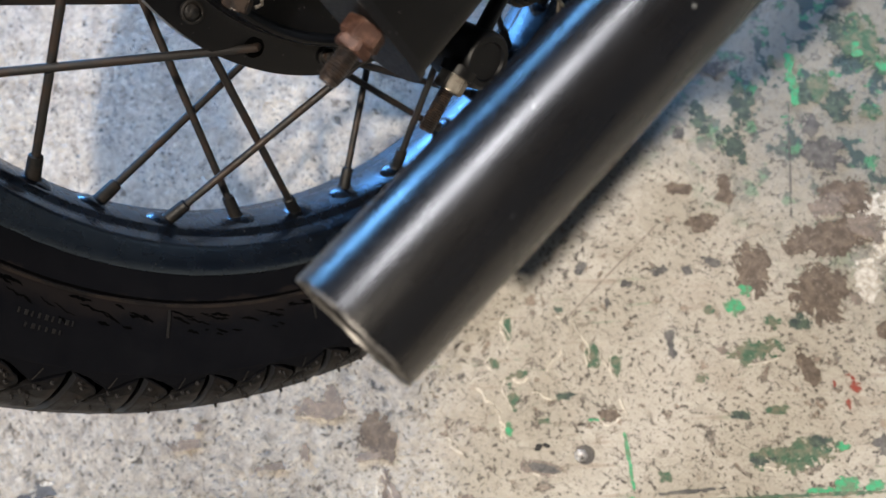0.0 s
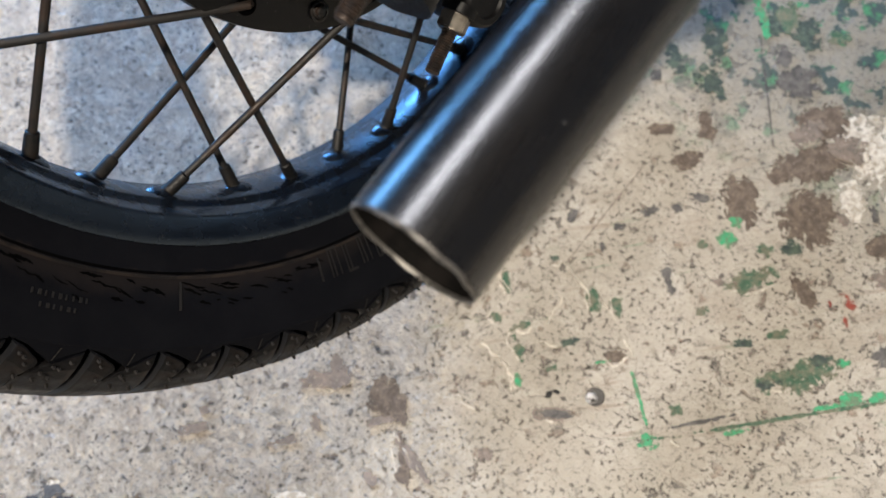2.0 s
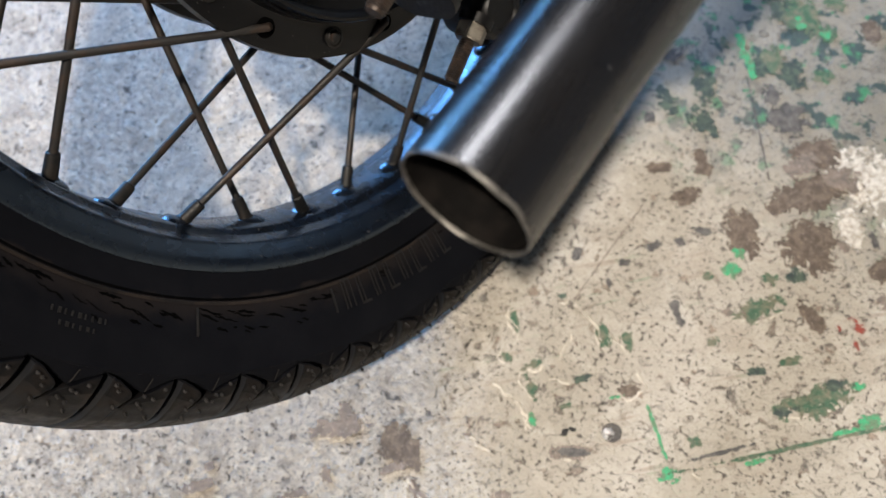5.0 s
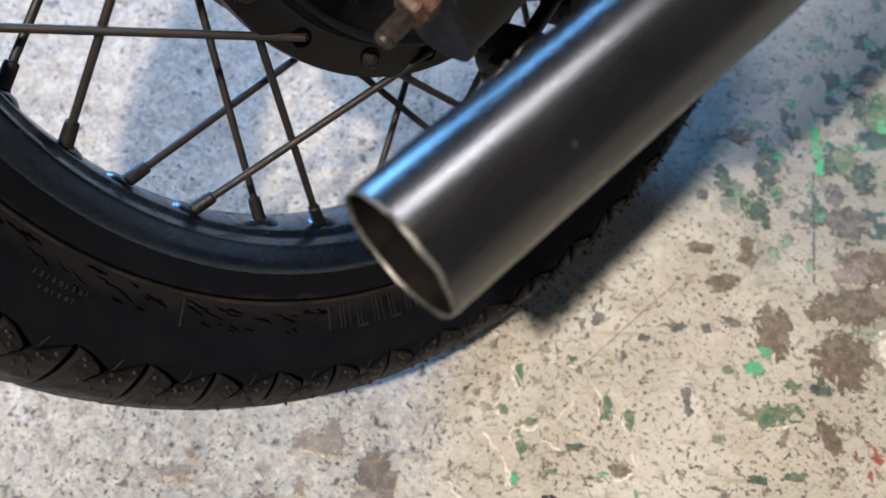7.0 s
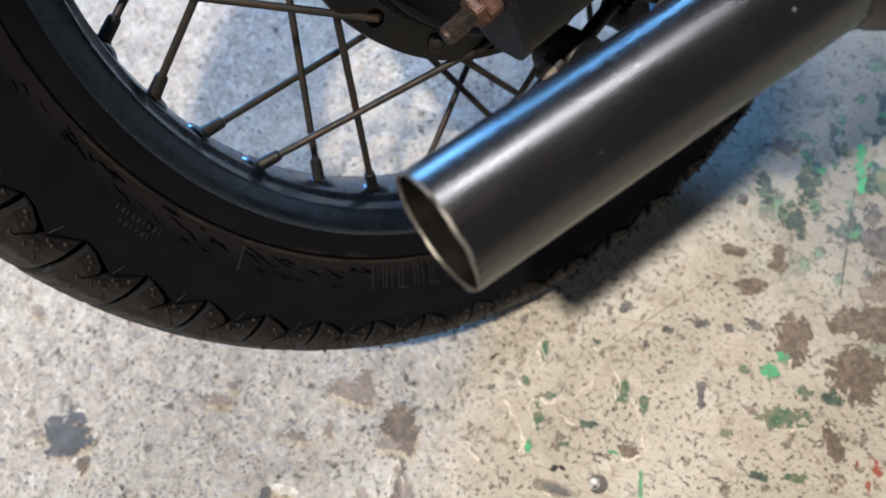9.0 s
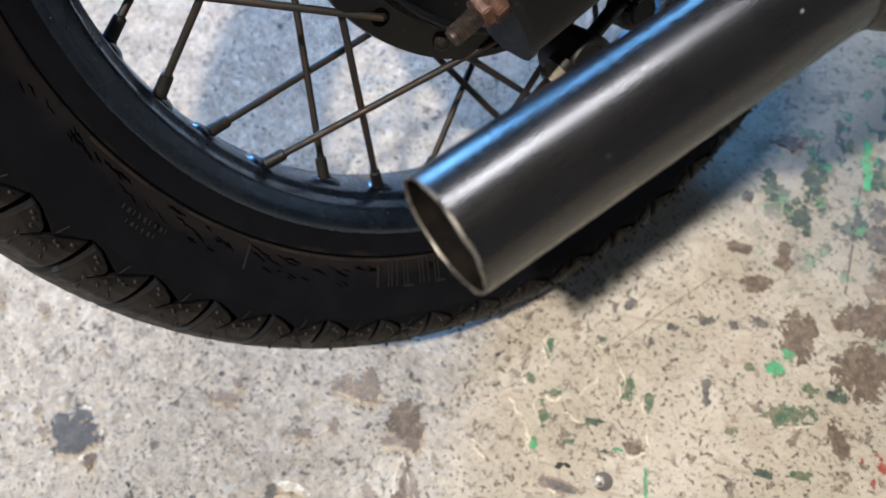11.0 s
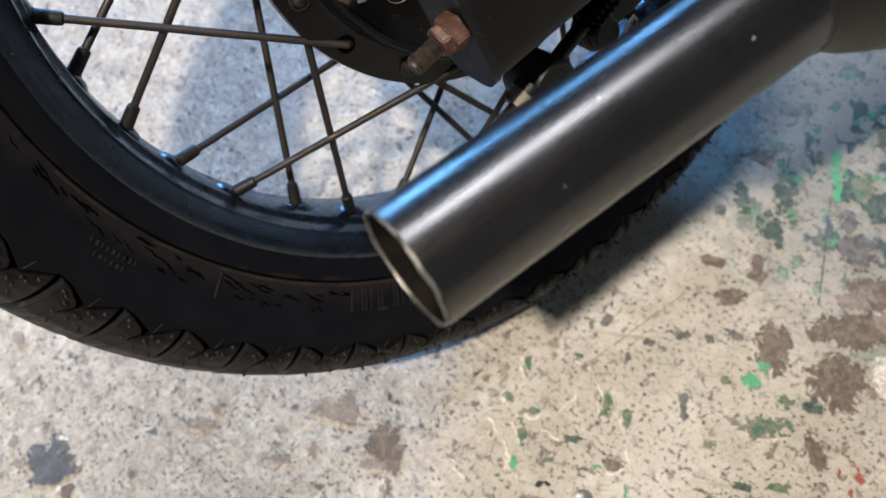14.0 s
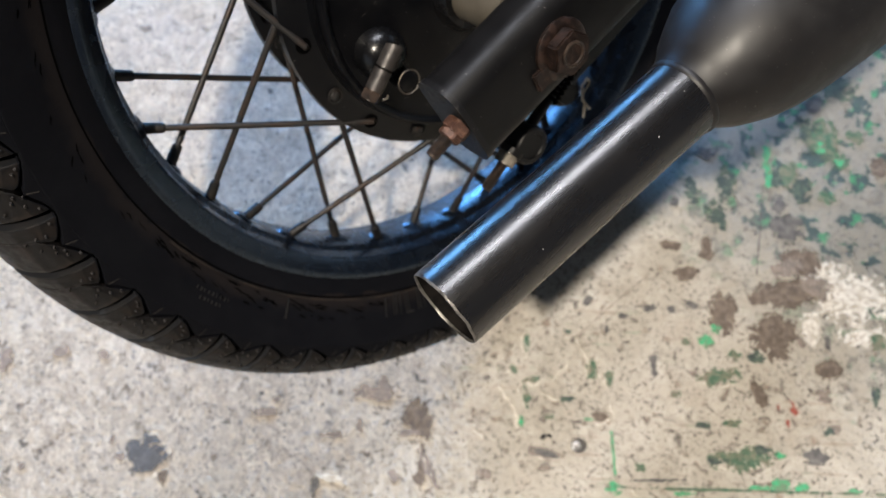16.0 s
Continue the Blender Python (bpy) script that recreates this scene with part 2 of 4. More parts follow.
def coat(name, base, other, scale=90, rough=(0.45, 0.65), ragged=0.9, fine=260):
    """A flake or bare place that breaks up towards its edge; the sheet's own map runs from its middle to its rim."""
    n = Nodes(name, spec=0.35)
    p = n.position()
    uv = n.t.nodes.new("ShaderNodeUVMap")
    sep = n.t.nodes.new("ShaderNodeSeparateXYZ")
    n.link(uv.outputs[0], sep.inputs[0])
    inside = n.math("SUBTRACT", 0.78, sep.outputs[0])
    warp = n.math("SUBTRACT", n.noise(95, 6, 0.68, 0.7, p), 0.5)
    nick = n.math("SUBTRACT", n.noise(fine, 3, 0.6, 0.3, p), 0.5)
    edge = n.math("ADD", inside, n.math("ADD", n.math("MULTIPLY", warp, 2.9 * ragged), n.math("MULTIPLY", nick, 1.7 * ragged)))
    n.link(n.step(edge, 0.0, 0.07), n.b.inputs["Alpha"])
    blotch = n.step(n.noise(scale, 5, 0.65, 0.3, p), 0.40, 0.62)
    grain = n.noise(650, 4, 0.65, 0.0, p)
    tone = n.mix(blotch, base, other)
    tone = n.mix(n.step(grain, 0.5, 0.75, 0.0, 0.55), tone, tuple(c * 0.45 for c in base))
    tone = n.mix(n.step(n.noise(480, 3, 0.6, 0.0, p), 0.60, 0.70, 0.0, 0.5), tone, tuple(min(0.7, c * 1.7 + 0.05) for c in other))
    return n.done(tone, n.step(n.noise(120, 4, 0.5, 0.0, p), 0.3, 0.7, *rough), n.bump(grain, 0.6, 0.0012))


FLOOR = floor_material()
RUBBER = rubber_material()
SIDEWALL = sidewall_material()
TREAD = worn("scuffed_tread_rubber", (0.0058, 0.0050, 0.0048), (0.0140, 0.0100, 0.0080), 60, (0.45, 0.62), 0, 0.0003, spec=0.2)
# groove rubber, coloured paler and glossier in place of light on the flanks
LIT_GROOVE = worn("lit_groove_rubber", (0.0085, 0.0090, 0.0105), (0.0125, 0.0120, 0.0125), 50, (0.32, 0.42), 0, 0.0001, spec=0.55)
SHOULDER = worn("dark_shoulder_rubber", (0.0036, 0.0034, 0.0038), (0.0085, 0.0066, 0.0058), 60, (0.5, 0.7), 0, 0.0003, spec=0.12)
BAR = worn("rubbed_raised_rubber", (0.0072, 0.0062, 0.0058), (0.0036, 0.0034, 0.0035), 150, (0.5, 0.65), 0, 0.0003, spec=0.3)
SPACER = worn("pale_dirty_alloy", (0.085, 0.074, 0.057), (0.065, 0.055, 0.041), 40, (0.45, 0.6), 0.2)
RIM = black_paint("gloss_black_rim_paint", 0.25, (0.0022, 0.0026, 0.0036), (0.007, 0.007, 0.0078), spec=0.80, wave=0.00025)
# bluish specular tint: the blue of reflected light is put into the paint
RIM.node_tree.nodes["Principled BSDF"].inputs["Specular Tint"].default_value = (0.55, 0.75, 1.0, 1)
PIPE = pipe_paint()
SILENCER = black_paint("matt_black_silencer_paint", 0.46, (0.0062, 0.0056, 0.0056), (0.011, 0.0094, 0.0088), 0.5, 0.36)
FRAME = black_paint("black_swingarm_paint", 0.46, (0.0022, 0.0021, 0.0024), (0.0065, 0.006, 0.0058), spec=0.22)
HUB = black_paint("dusty_black_hub_paint", 0.34, (0.0016, 0.0017, 0.0023), (0.0055, 0.0051, 0.0052), 0.3, 0.20)
GLOSSY = black_paint("glossy_black_cast_paint", 0.26, (0.0025, 0.0026, 0.003), (0.007, 0.006, 0.0055), 0.3, 0.28)
CLAMP = worn("worn_blackened_steel", (0.034, 0.029, 0.026), (0.014, 0.0125, 0.0115), 160, (0.38, 0.55), 0.35)
SPOKE = worn("tarnished_spoke_steel", (0.0145, 0.0130, 0.0125), (0.028, 0.0165, 0.011), 90, (0.45, 0.65), 0.3, 0.0003)
NIPPLE = worn("blackened_nipple_steel", (0.0042, 0.0042, 0.0045), (0.012, 0.0095, 0.0078), 160, (0.45, 0.65), 0.0, spec=0.3)
RUST = worn("rusty_steel", (0.014, 0.0085, 0.007), (0.040, 0.023, 0.018), 230, (0.28, 0.5), 0.5, 0.0005)
ORANGE_RUST = worn("fresh_orange_rust", (0.052, 0.022, 0.014), (0.110, 0.054, 0.036), 300, (0.4, 0.7), 0.35, 0.0006)
DARK_RUST = worn("dark_rusted_thread", (0.045, 0.030, 0.022), (0.016, 0.013, 0.012), 150, (0.35, 0.5), 0.4, 0.0003)
STEEL = worn("dull_bare_steel", (0.25, 0.225, 0.19), (0.13, 0.105, 0.08), 120, (0.35, 0.5), 0.8)
BRIGHT = worn("bright_scraped_steel", (0.66, 0.64, 0.62), (0.09, 0.08, 0.075), 260, (0.25, 0.4), 0.6)
EDGE = worn("bare_cut_steel_edge", (0.13, 0.12, 0.11), (0.018, 0.0165, 0.0155), 150, (0.35, 0.5), 0.5)
SOOT = worn("sooty_pipe_bore", (0.0040, 0.0036, 0.0034), (0.0090, 0.0076, 0.0068), 80, (0.75, 0.9), spec=0.06)
TAN = worn("dusty_tan_rubber", (0.0165, 0.0120, 0.0095), (0.0050, 0.0046, 0.0046), 55, (0.6, 0.8), spec=0.15)
GREEN = coat("old_green_floor_paint", (0.045, 0.105, 0.065), (0.15, 0.145, 0.105), 150, ragged=1.05)
BRIGHT_GREEN = coat("bright_green_floor_paint", (0.045, 0.32, 0.15), (0.11, 0.17, 0.105), 190, ragged=0.95)
DARK_GREEN = coat("dark_green_floor_paint", (0.035, 0.050, 0.050), (0.075, 0.105, 0.078), 150, ragged=1.15)
BROWN = coat("bare_brown_concrete", (0.088, 0.070, 0.058), (0.160, 0.126, 0.100), 170, (0.6, 0.8), 0.5)
GREY = coat("bare_grey_concrete", (0.15, 0.128, 0.115), (0.23, 0.19, 0.165), 120, (0.6, 0.8), 0.8)
BLACK_CHIP = coat("black_floor_chip", (0.062, 0.060, 0.060), (0.125, 0.118, 0.112), 110, (0.3, 0.55), 0.8)
WHITE = coat("white_floor_paint", (0.62, 0.60, 0.56), (0.36, 0.32, 0.27), 230, (0.5, 0.7), 1.0)
RED = coat("red_paint_splash", (0.27, 0.04, 0.028), (0.20, 0.09, 0.065), 190, (0.4, 0.6), 1.1)
# near-black: the spring, and painted shade for splits, slit, groove, holes and bore
NEAR_BLACK = worn("near_black", (0.0006, 0.0006, 0.0007), (0.0012, 0.0012, 0.0012), 200, (0.8, 0.9), spec=0.02)
NIB = worn("dusty_nib_rubber", (0.020, 0.0175, 0.016), (0.010, 0.009, 0.0085), 300, (0.6, 0.8), spec=0.2)
WORN_END = worn("black_paint_worn_to_steel", (0.005, 0.005, 0.006), (0.07, 0.068, 0.068), 190, (0.45, 0.55), 0.2, lo=0.60, hi=0.70, spec=0.3)
PALE_WIRE = worn("pale_dirty_wire", (0.085, 0.070, 0.055), (0.04, 0.033, 0.027), 200, (0.4, 0.6), 0.3)
SLATE = coat("dark_slate_stain", (0.050, 0.054, 0.064), (0.085, 0.090, 0.104), 150, (0.3, 0.45), 0.55)
TAR = coat("black_tar_spot", (0.010, 0.0095, 0.010), (0.022, 0.020, 0.019), 150, (0.4, 0.6), 0.45)
# paler than the floor coat: highlights on lifted edges, put into the colour
LIT_EDGE = worn("lit_coat_edge", (0.60, 0.55, 0.47), (0.38, 0.34, 0.285), 160, (0.45, 0.65), 0, 0.0008)
# dark concrete tone that stands for shade in the screw's hollow
HOLLOW_SHADE = worn("hollow_shade", (0.045, 0.040, 0.036), (0.10, 0.085, 0.075), 200, (0.5, 0.7), 0, 0.0005)
PLASTER = worn("grey_wall_plaster", (0.10, 0.098, 0.094), (0.075, 0.072, 0.07), 4, (0.8, 0.9), 0, 0.001, fine=200)
CEILING = worn("dark_ceiling_boards", (0.08, 0.07, 0.06), (0.06, 0.05, 0.045), 5, (0.8, 0.9), 0, 0.001, fine=200)

# ---- mesh helpers ----
LEAN, AXLE = radians(22.66), 0.2802
OFF = Vector((AXLE * math.sin(LEAN), 0, AXLE * math.cos(LEAN)))


def B(x, y, z):
    """A point of the bike frame."""
    return Vector((x, y, z))


def part(name, bm, material, parent, label="", shift=True, smooth=True, angle=40):
    """One mesh object under a thing or part; bike-frame meshes are shifted from the axle to the thing's foot."""
    if shift:
        bmesh.ops.translate(bm, verts=bm.verts, vec=OFF)
    bmesh.ops.recalc_face_normals(bm, faces=bm.faces)
    me = bpy.data.meshes.new(name)
    if smooth:
        for e in bm.edges:
            if len(e.link_faces) == 2 and e.calc_face_angle(0) > radians(angle):
                e.smooth = False
        for f in bm.faces:
            f.smooth = True
    bm.to_mesh(me)
    bm.free()
    me.materials.append(material)
    ob = new(name, me)
    ob.parent = parent
    if label:
        tagged(ob, label)
    return ob


def lathe(profile, origin, axis, seg=96, closed=False):
    """A bmesh turned round an axis: profile of (distance along the axis, radius)."""
    bm = bmesh.new()
    axis = Vector(axis).normalized()
    u = axis.orthogonal().normalized()
    v = axis.cross(u)
    rings = []
    for k in range(seg):
        t = 2 * math.pi * k / seg
        w = u * math.cos(t) + v * math.sin(t)
        rings.append([bm.verts.new(Vector(origin) + axis * s + w * r) for s, r in profile])
    n = len(profile)
    for k in range(seg):
        p, q = rings[k], rings[(k + 1) % seg]
        for j in range(n if closed else n - 1):
            bm.faces.new((p[j], p[(j + 1) % n], q[(j + 1) % n], q[j]))
    bmesh.ops.remove_doubles(bm, verts=bm.verts, dist=1e-6)
    return bm


def rod(points, radius, seg=12, taper=None, caps=True):
    """A round bar along a line of points."""
    bm = bmesh.new()
    rings = []
    pts = [Vector(p) for p in points]
    ref = None
    for i, p in enumerate(pts):
        d = (pts[min(i + 1, len(pts) - 1)] - pts[max(i - 1, 0)]).normalized()
        if ref is None:
            ref = d.orthogonal().normalized()
        ref = (ref - d * ref.dot(d)).normalized()
        w = d.cross(ref)
        r = radius if taper is None else taper[i]
        rings.append([bm.verts.new(p + (ref * math.cos(a) + w * math.sin(a)) * r) for a in (2 * math.pi * k / seg for k in range(seg))])
    for p, q in zip(rings, rings[1:]):
        for k in range(seg):
            bm.faces.new((p[k], p[(k + 1) % seg], q[(k + 1) % seg], q[k]))
    if caps:
        bm.faces.new(rings[0][::-1])
        bm.faces.new(rings[-1])
    return bm


def prism(origin, axis, height, radius, sides=6, bevel=0.0006, turn=0.0):
    """A nut-like prism with bevelled edges."""
    bm = bmesh.new()
    axis = Vector(axis).normalized()
    u = axis.orthogonal().normalized()
    v = axis.cross(u)
    lo, hi = ([bm.verts.new(Vector(origin) + axis * s + (u * math.cos(turn + 2 * math.pi * k / sides) + v * math.sin(turn + 2 * math.pi * k / sides)) * radius) for k in range(sides)] for s in (0, height))
    bm.faces.new(lo[::-1])
    bm.faces.new(hi)
    for k in range(sides):
        bm.faces.new((lo[k], lo[(k + 1) % sides], hi[(k + 1) % sides], hi[k]))
    bmesh.ops.bevel(bm, geom=bm.edges[:], offset=bevel, segments=2, affect="EDGES")
    return bm


def block(centre, size, bevel=0.002, segments=2, m=None):
    bm = bmesh.new()
    bmesh.ops.create_cube(bm, size=1, matrix=Matrix.Diagonal((*size, 1)))
    bmesh.ops.bevel(bm, geom=bm.edges[:], offset=bevel, segments=segments, affect="EDGES")
    bmesh.ops.transform(bm, verts=bm.verts, matrix=Matrix.Translation(centre) @ (m or Matrix()))
    return bm


def joined(*bms):
    out = bmesh.new()
    for b in bms:
        me = bpy.data.meshes.new("tmp")
        b.to_mesh(me)
        b.free()
        out.from_mesh(me)
        bpy.data.meshes.remove(me)
    return out


def polar(r, degrees, x=0.0):
    """A bike-frame point by its radius and angle round the axle."""
    return Vector((x, r * math.cos(radians(degrees)), r * math.sin(radians(degrees))))


def threaded(start, axis, length, radius, pitch):
    """A stud with thread ridges."""
    prof = [(0, 0), (0.0, radius * 0.75)]
    k = 0
    while k * pitch < length - pitch:
        prof += [(k * pitch + pitch * 0.5, radius), (k * pitch + pitch, radius * 0.86)]
        k += 1
    prof += [(length, radius * 0.8), (length, 0)]
    return lathe(prof, start, axis, 20)


# ---- the workshop ----
def wall(name, lo, hi, material, label):
    bm = bmesh.new()
    size = Vector(hi) - Vector(lo)
    bmesh.ops.create_cube(bm, size=1, matrix=Matrix.Translation((Vector(lo) + Vector(hi)) / 2) @ Matrix.Diagonal((*size, 1)))
    me = bpy.data.meshes.new(name)
    bm.to_mesh(me)
    bm.free()
    me.materials.append(material)
    return tagged(new(name, me), label, "wall", kind="structure")


wall("floor", (-3.2, -3.2, -0.12), (3.2, 4.2, 0), FLOOR, "worn cream-painted concrete floor with chipped paint")["category"] = "floor"
wall("wall_west_south", (-3.2, -3.2, 0), (-3.0, 0.1, 3.0), PLASTER, "plain grey plastered workshop wall")
wall("wall_west_north", (-3.2, 2.5, 0), (-3.0, 4.2, 3.0), PLASTER, "plain grey plastered workshop wall")
wall("wall_west_lintel", (-3.2, 0.1, 2.1), (-3.0, 2.5, 3.0), PLASTER, "plain grey plaster over the doorway")
wall("wall_east", (3.0, -3.0, 0), (3.2, 4.0, 3.0), PLASTER, "plain grey plastered workshop wall")
wall("wall_south_west", (-3.0, -3.2, 0), (-2.2, -3.0, 3.0), PLASTER, "plain grey plastered workshop wall")
wall("wall_south_east", (1.8, -3.2, 0), (3.2, -3.0, 3.0), PLASTER, "plain grey plastered workshop wall")
wall("wall_south_lintel", (-2.2, -3.2, 2.3), (1.8, -3.0, 3.0), PLASTER, "plain grey plaster over the rear door")
# the opening in this unseen north wall is added for the front fill
wall("wall_north_west", (-3.0, 4.0, 0), (0.2, 4.2, 3.0), PLASTER, "plain grey plastered workshop wall")
wall("wall_north_east", (2.2, 4.0, 0), (3.2, 4.2, 3.0), PLASTER, "plain grey plastered workshop wall")
wall("wall_north_lintel", (0.2, 4.0, 2.1), (2.2, 4.2, 3.0), PLASTER, "plain grey plaster over the added front opening")


wall("ceiling", (-3.2, -3.2, 3.0), (3.2, 4.2, 3.1), CEILING, "dark boarded workshop ceiling")["category"] = "ceiling"

# ---- the motorcycle ----
bike = tagged(new("motorcycle"), "black motorcycle rear end leaning on its stand over the worn floor", "motorcycle")
bike.matrix_world = Matrix(((math.cos(LEAN), 0, -math.sin(LEAN), 0), (0, 1, 0, 0), (math.sin(LEAN), 0, math.cos(LEAN), 0), (0, 0, 0, 1)))
X = Vector((1, 0, 0))

# tyre carcass: half profile of (x, radius) from the bead over the shoulder to the crown
CARCASS = [(0.0260, 0.2140), (0.0305, 0.2178), (0.0328, 0.2262), (0.0340, 0.2285), (0.0365, 0.2330), (0.0405, 0.2420), (0.0435, 0.2520), (0.0450, 0.2610), (0.0448, 0.2695), (0.0427, 0.2775), (0.0378, 0.2860), (0.0300, 0.2925), (0.0200, 0.2980), (0.0100, 0.3012), (0.0, 0.3024)]


def on_carcass(s):
    """Point (x, radius) and outward normal at the share s of the way from shoulder to crown; below nought it runs on to the sidewall."""
    pts = CARCASS[6:]
    lens = [0]
    for p, q in zip(pts, pts[1:]):
        lens.append(lens[-1] + math.dist(p, q))
    d = lens[1] + s * (lens[-1] - lens[1])
    d = max(0, min(lens[-1], d))
    for k in range(len(pts) - 1):
        if d <= lens[k + 1] + 1e-12:
            f = (d - lens[k]) / (lens[k + 1] - lens[k])
            (x0, r0), (x1, r1) = pts[k], pts[k + 1]

            def normal(j):
                (p0, q0), (p1, q1) = pts[max(0, j - 1)], pts[min(len(pts) - 1, j + 1)]
                return Vector((q1 - q0, p0 - p1)).normalized()

            return x0 + (x1 - x0) * f, r0 + (r1 - r0) * f, normal(k).lerp(normal(k + 1), f).normalized()


SIDE = []


def tyre():
    # the sidewall swells to the height of the tread and dives under its upper rows
    half = CARCASS[:5]
    for (x, r), lift in zip(((0.0405, 0.2420), (0.0435, 0.2520), (0.0450, 0.2610)), (0.0004, 0.0020, 0.0034)):
        half.append((x + lift, r))
    for share, h in ((0.006, 0.0035), (0.016, 0.0034), (0.03, 0.0010), (0.06, -0.0046), (0.20, -0.0046)) + tuple((0.2 + 0.1 * k, -0.0046) for k in range(1, 9)):
        x, r, n = on_carcass(share)
        half.append((max(0.0, x + n.x * h) if share < 0.99 else 0.0, r + n.y * h))
    SIDE.extend(half[1:9])
    prof = half + [(-x, r) for x, r in half[-2::-1]] + [(-0.022, 0.206), (0.022, 0.206)]
    return part("tyre", lathe(prof, (0, 0, 0), X, 240, closed=True), SIDEWALL, bike, "worn black motorcycle tyre with cracked sidewall")


LEAN_OUT = 0.5


def sweep(s):
    """How far the grooves have curved round the tyre, in degrees."""
    return -LEAN_OUT * max(0.0, math.sin(max(0.0, min(1.0, s / 0.9)) * math.pi / 2)) ** 1.5


def tread_mesh(side, seed):
    """One pitch of tread: the last strip of sidewall, a thin scalloped crease, a curved groove at either end with one broad sloped flank, and a pit with a slanting cut below the scallop's valley."""
    bm = bmesh.new()
    pitch, high, low = 7.5, 0.0036, -0.0042
    own = random.Random(seed)
    rows = [("w", 0.0), ("w", 0.3), ("w", 1.0), ("e", 0), ("e", 1), ("e", 2)] + [("b", k / 16) for k in range(1, 17)] + [("c", k / 9) for k in range(1, 10)]
    cols = [0.0, 0.05, 0.12, 0.25, 0.4, 0.55, 0.7, 0.85, 0.95, 1.0]
    sides = [("g", 1.0), ("g", 0.0)] + [("w", f) for f in cols[::-1]] + [("p", 1.0)]
    cells = [(-1, c) for c in sides] + [(1, c) for c in sides[::-1]]
    grid = []
    for kind, f in rows:
        line = []
        for sign, (what, g) in cells:
            # nominal place across the pitch, to lay the scallop
            flat = {"g": 0.5, "w": 0.05 + 0.40 * g, "p": 0.02}[what]
            jag = 0.007 * noise.noise(Vector((sign * flat * 23, 3.3 + seed * 5.1, side)))
            edge = 0.034 + 0.105 * (1 - 2 * flat) ** (1.25 if sign > 0 else 1.5) + jag
            if kind == "w":
                s = 0.004 + (edge - 0.010) * f
            elif kind == "e":
                s = edge + (-0.004, 0.002, 0.008)[f]
            else:
                s = edge + 0.008 + (0.42 - edge) * f ** 1.2 if kind == "b" else 0.43 + 0.57 * f
            x, r, n = on_carcass(s)
            half = 0.5 - ((0.054 if sign > 0 else 0.092) - 0.012 * min(1.0, s))
            slope = 0.006 if sign > 0 else 0.055
            deep = edge - 0.004 < s < edge + 0.115
            hole = 0.018 + 0.080 * max(0.0, 1 - abs(s - edge - 0.008) / 0.045) ** 1.3
            if not deep:
                hole = 0.006
            v = {"g": half + slope + (0.5 - half - slope) * g, "w": hole + 0.010 + (half - hole - 0.010) * g, "p": hole}[what]
            h = high - 0.0018 * min(1.0, max(0.0, s - 0.1) / 0.4)
            if kind == "w":
                h = 0.0029 if f == 0.0 else 0.0036
            elif kind == "e":
                h = (0.0034, -0.0012, high - 0.0002)[f]
            if what == "g" and kind != "w":
                h = low if s > edge + 0.012 else 0.0
            elif what == "p" and deep:
                h = -0.0040
            elif what == "w" and g in (0.0, 1.0) and kind in "bc":
                h -= 0.0003
            h += 0.00035 * noise.noise(Vector((v * 30, s * 60, seed * 3.7)))
            # the valley leans to one side and the cut slants on from it
            v = sign * v
            v += (0.06 - 1.5 * max(0.0, min(0.14, s - edge))) * (1 - 2 * min(0.5, abs(v))) ** 1.6
            line.append(bm.verts.new(polar(r + n.y * h, v * pitch + sweep(s), (x + n.x * h) * side)))
        grid.append(line)
    for k, (p, q) in enumerate(zip(grid, grid[1:])):
        for j in range(len(p) - 1):
            bm.faces.new((p[j], p[j + 1], q[j + 1], q[j])).material_index = 3 if k < 6 else 2 if j < 2 or j > len(p) - 4 else 4 if k < 11 else 0
    # a raised vent line up the sidewall from the pit
    for s0, s1 in ((0.115, 0.08), (0.08, 0.035)):
        quad = []
        for s in (s0, s1):
            x, r, n = on_carcass(s)
            a = 0.48 + (0.115 - s) * 5.0
            for o in (-1, 1):
                quad.append(bm.verts.new(polar(r + n.y * 0.0041, a + math.degrees(o * 0.00035 / r), (x + n.x * 0.0041) * side)))
        bm.faces.new((quad[0], quad[1], quad[3], quad[2])).material_index = 1
    # moulding nibs round the pit
    for s, v in ((0.09, -0.33), (0.12, -0.25), (0.17, -0.20), (0.24, -0.21), (0.20, 0.04), (0.14, 0.12), (0.15, 0.24), (0.22, 0.16), (0.28, 0.02), (0.33, -0.16), (0.10, 0.34), (0.30, 0.27)):
        if own.random() < 0.2:
            continue
        s, v = s + own.uniform(-0.02, 0.02), v + own.uniform(-0.03, 0.03)
        x, r, n = on_carcass(s)
        a = v * pitch + sweep(s)
        nib = []
        for h, w in ((high - 0.0003, 0.0007), (high + 0.0018, 0.0004)):
            c = polar(r + n.y * h, a, (x + n.x * h) * side)
            t = polar(1, a + 90)
            q = t.cross(polar(n.y, a, n.x * side)).normalized()
            nib.append([bm.verts.new(c + t * w * i + q * w * o) for i, o in ((-1, -1), (1, -1), (1, 1), (-1, 1))])
        for k in range(4):
            bm.faces.new((nib[0][k], nib[0][(k + 1) % 4], nib[1][(k + 1) % 4], nib[1][k])).material_index = 1
        bm.faces.new(nib[1]).material_index = 1
    return bm


def spin(ob, degrees):
    """Turn a part round the axle."""
    ob.matrix_basis = Matrix.Translation(OFF) @ Matrix.Rotation(radians(degrees), 4, "X")


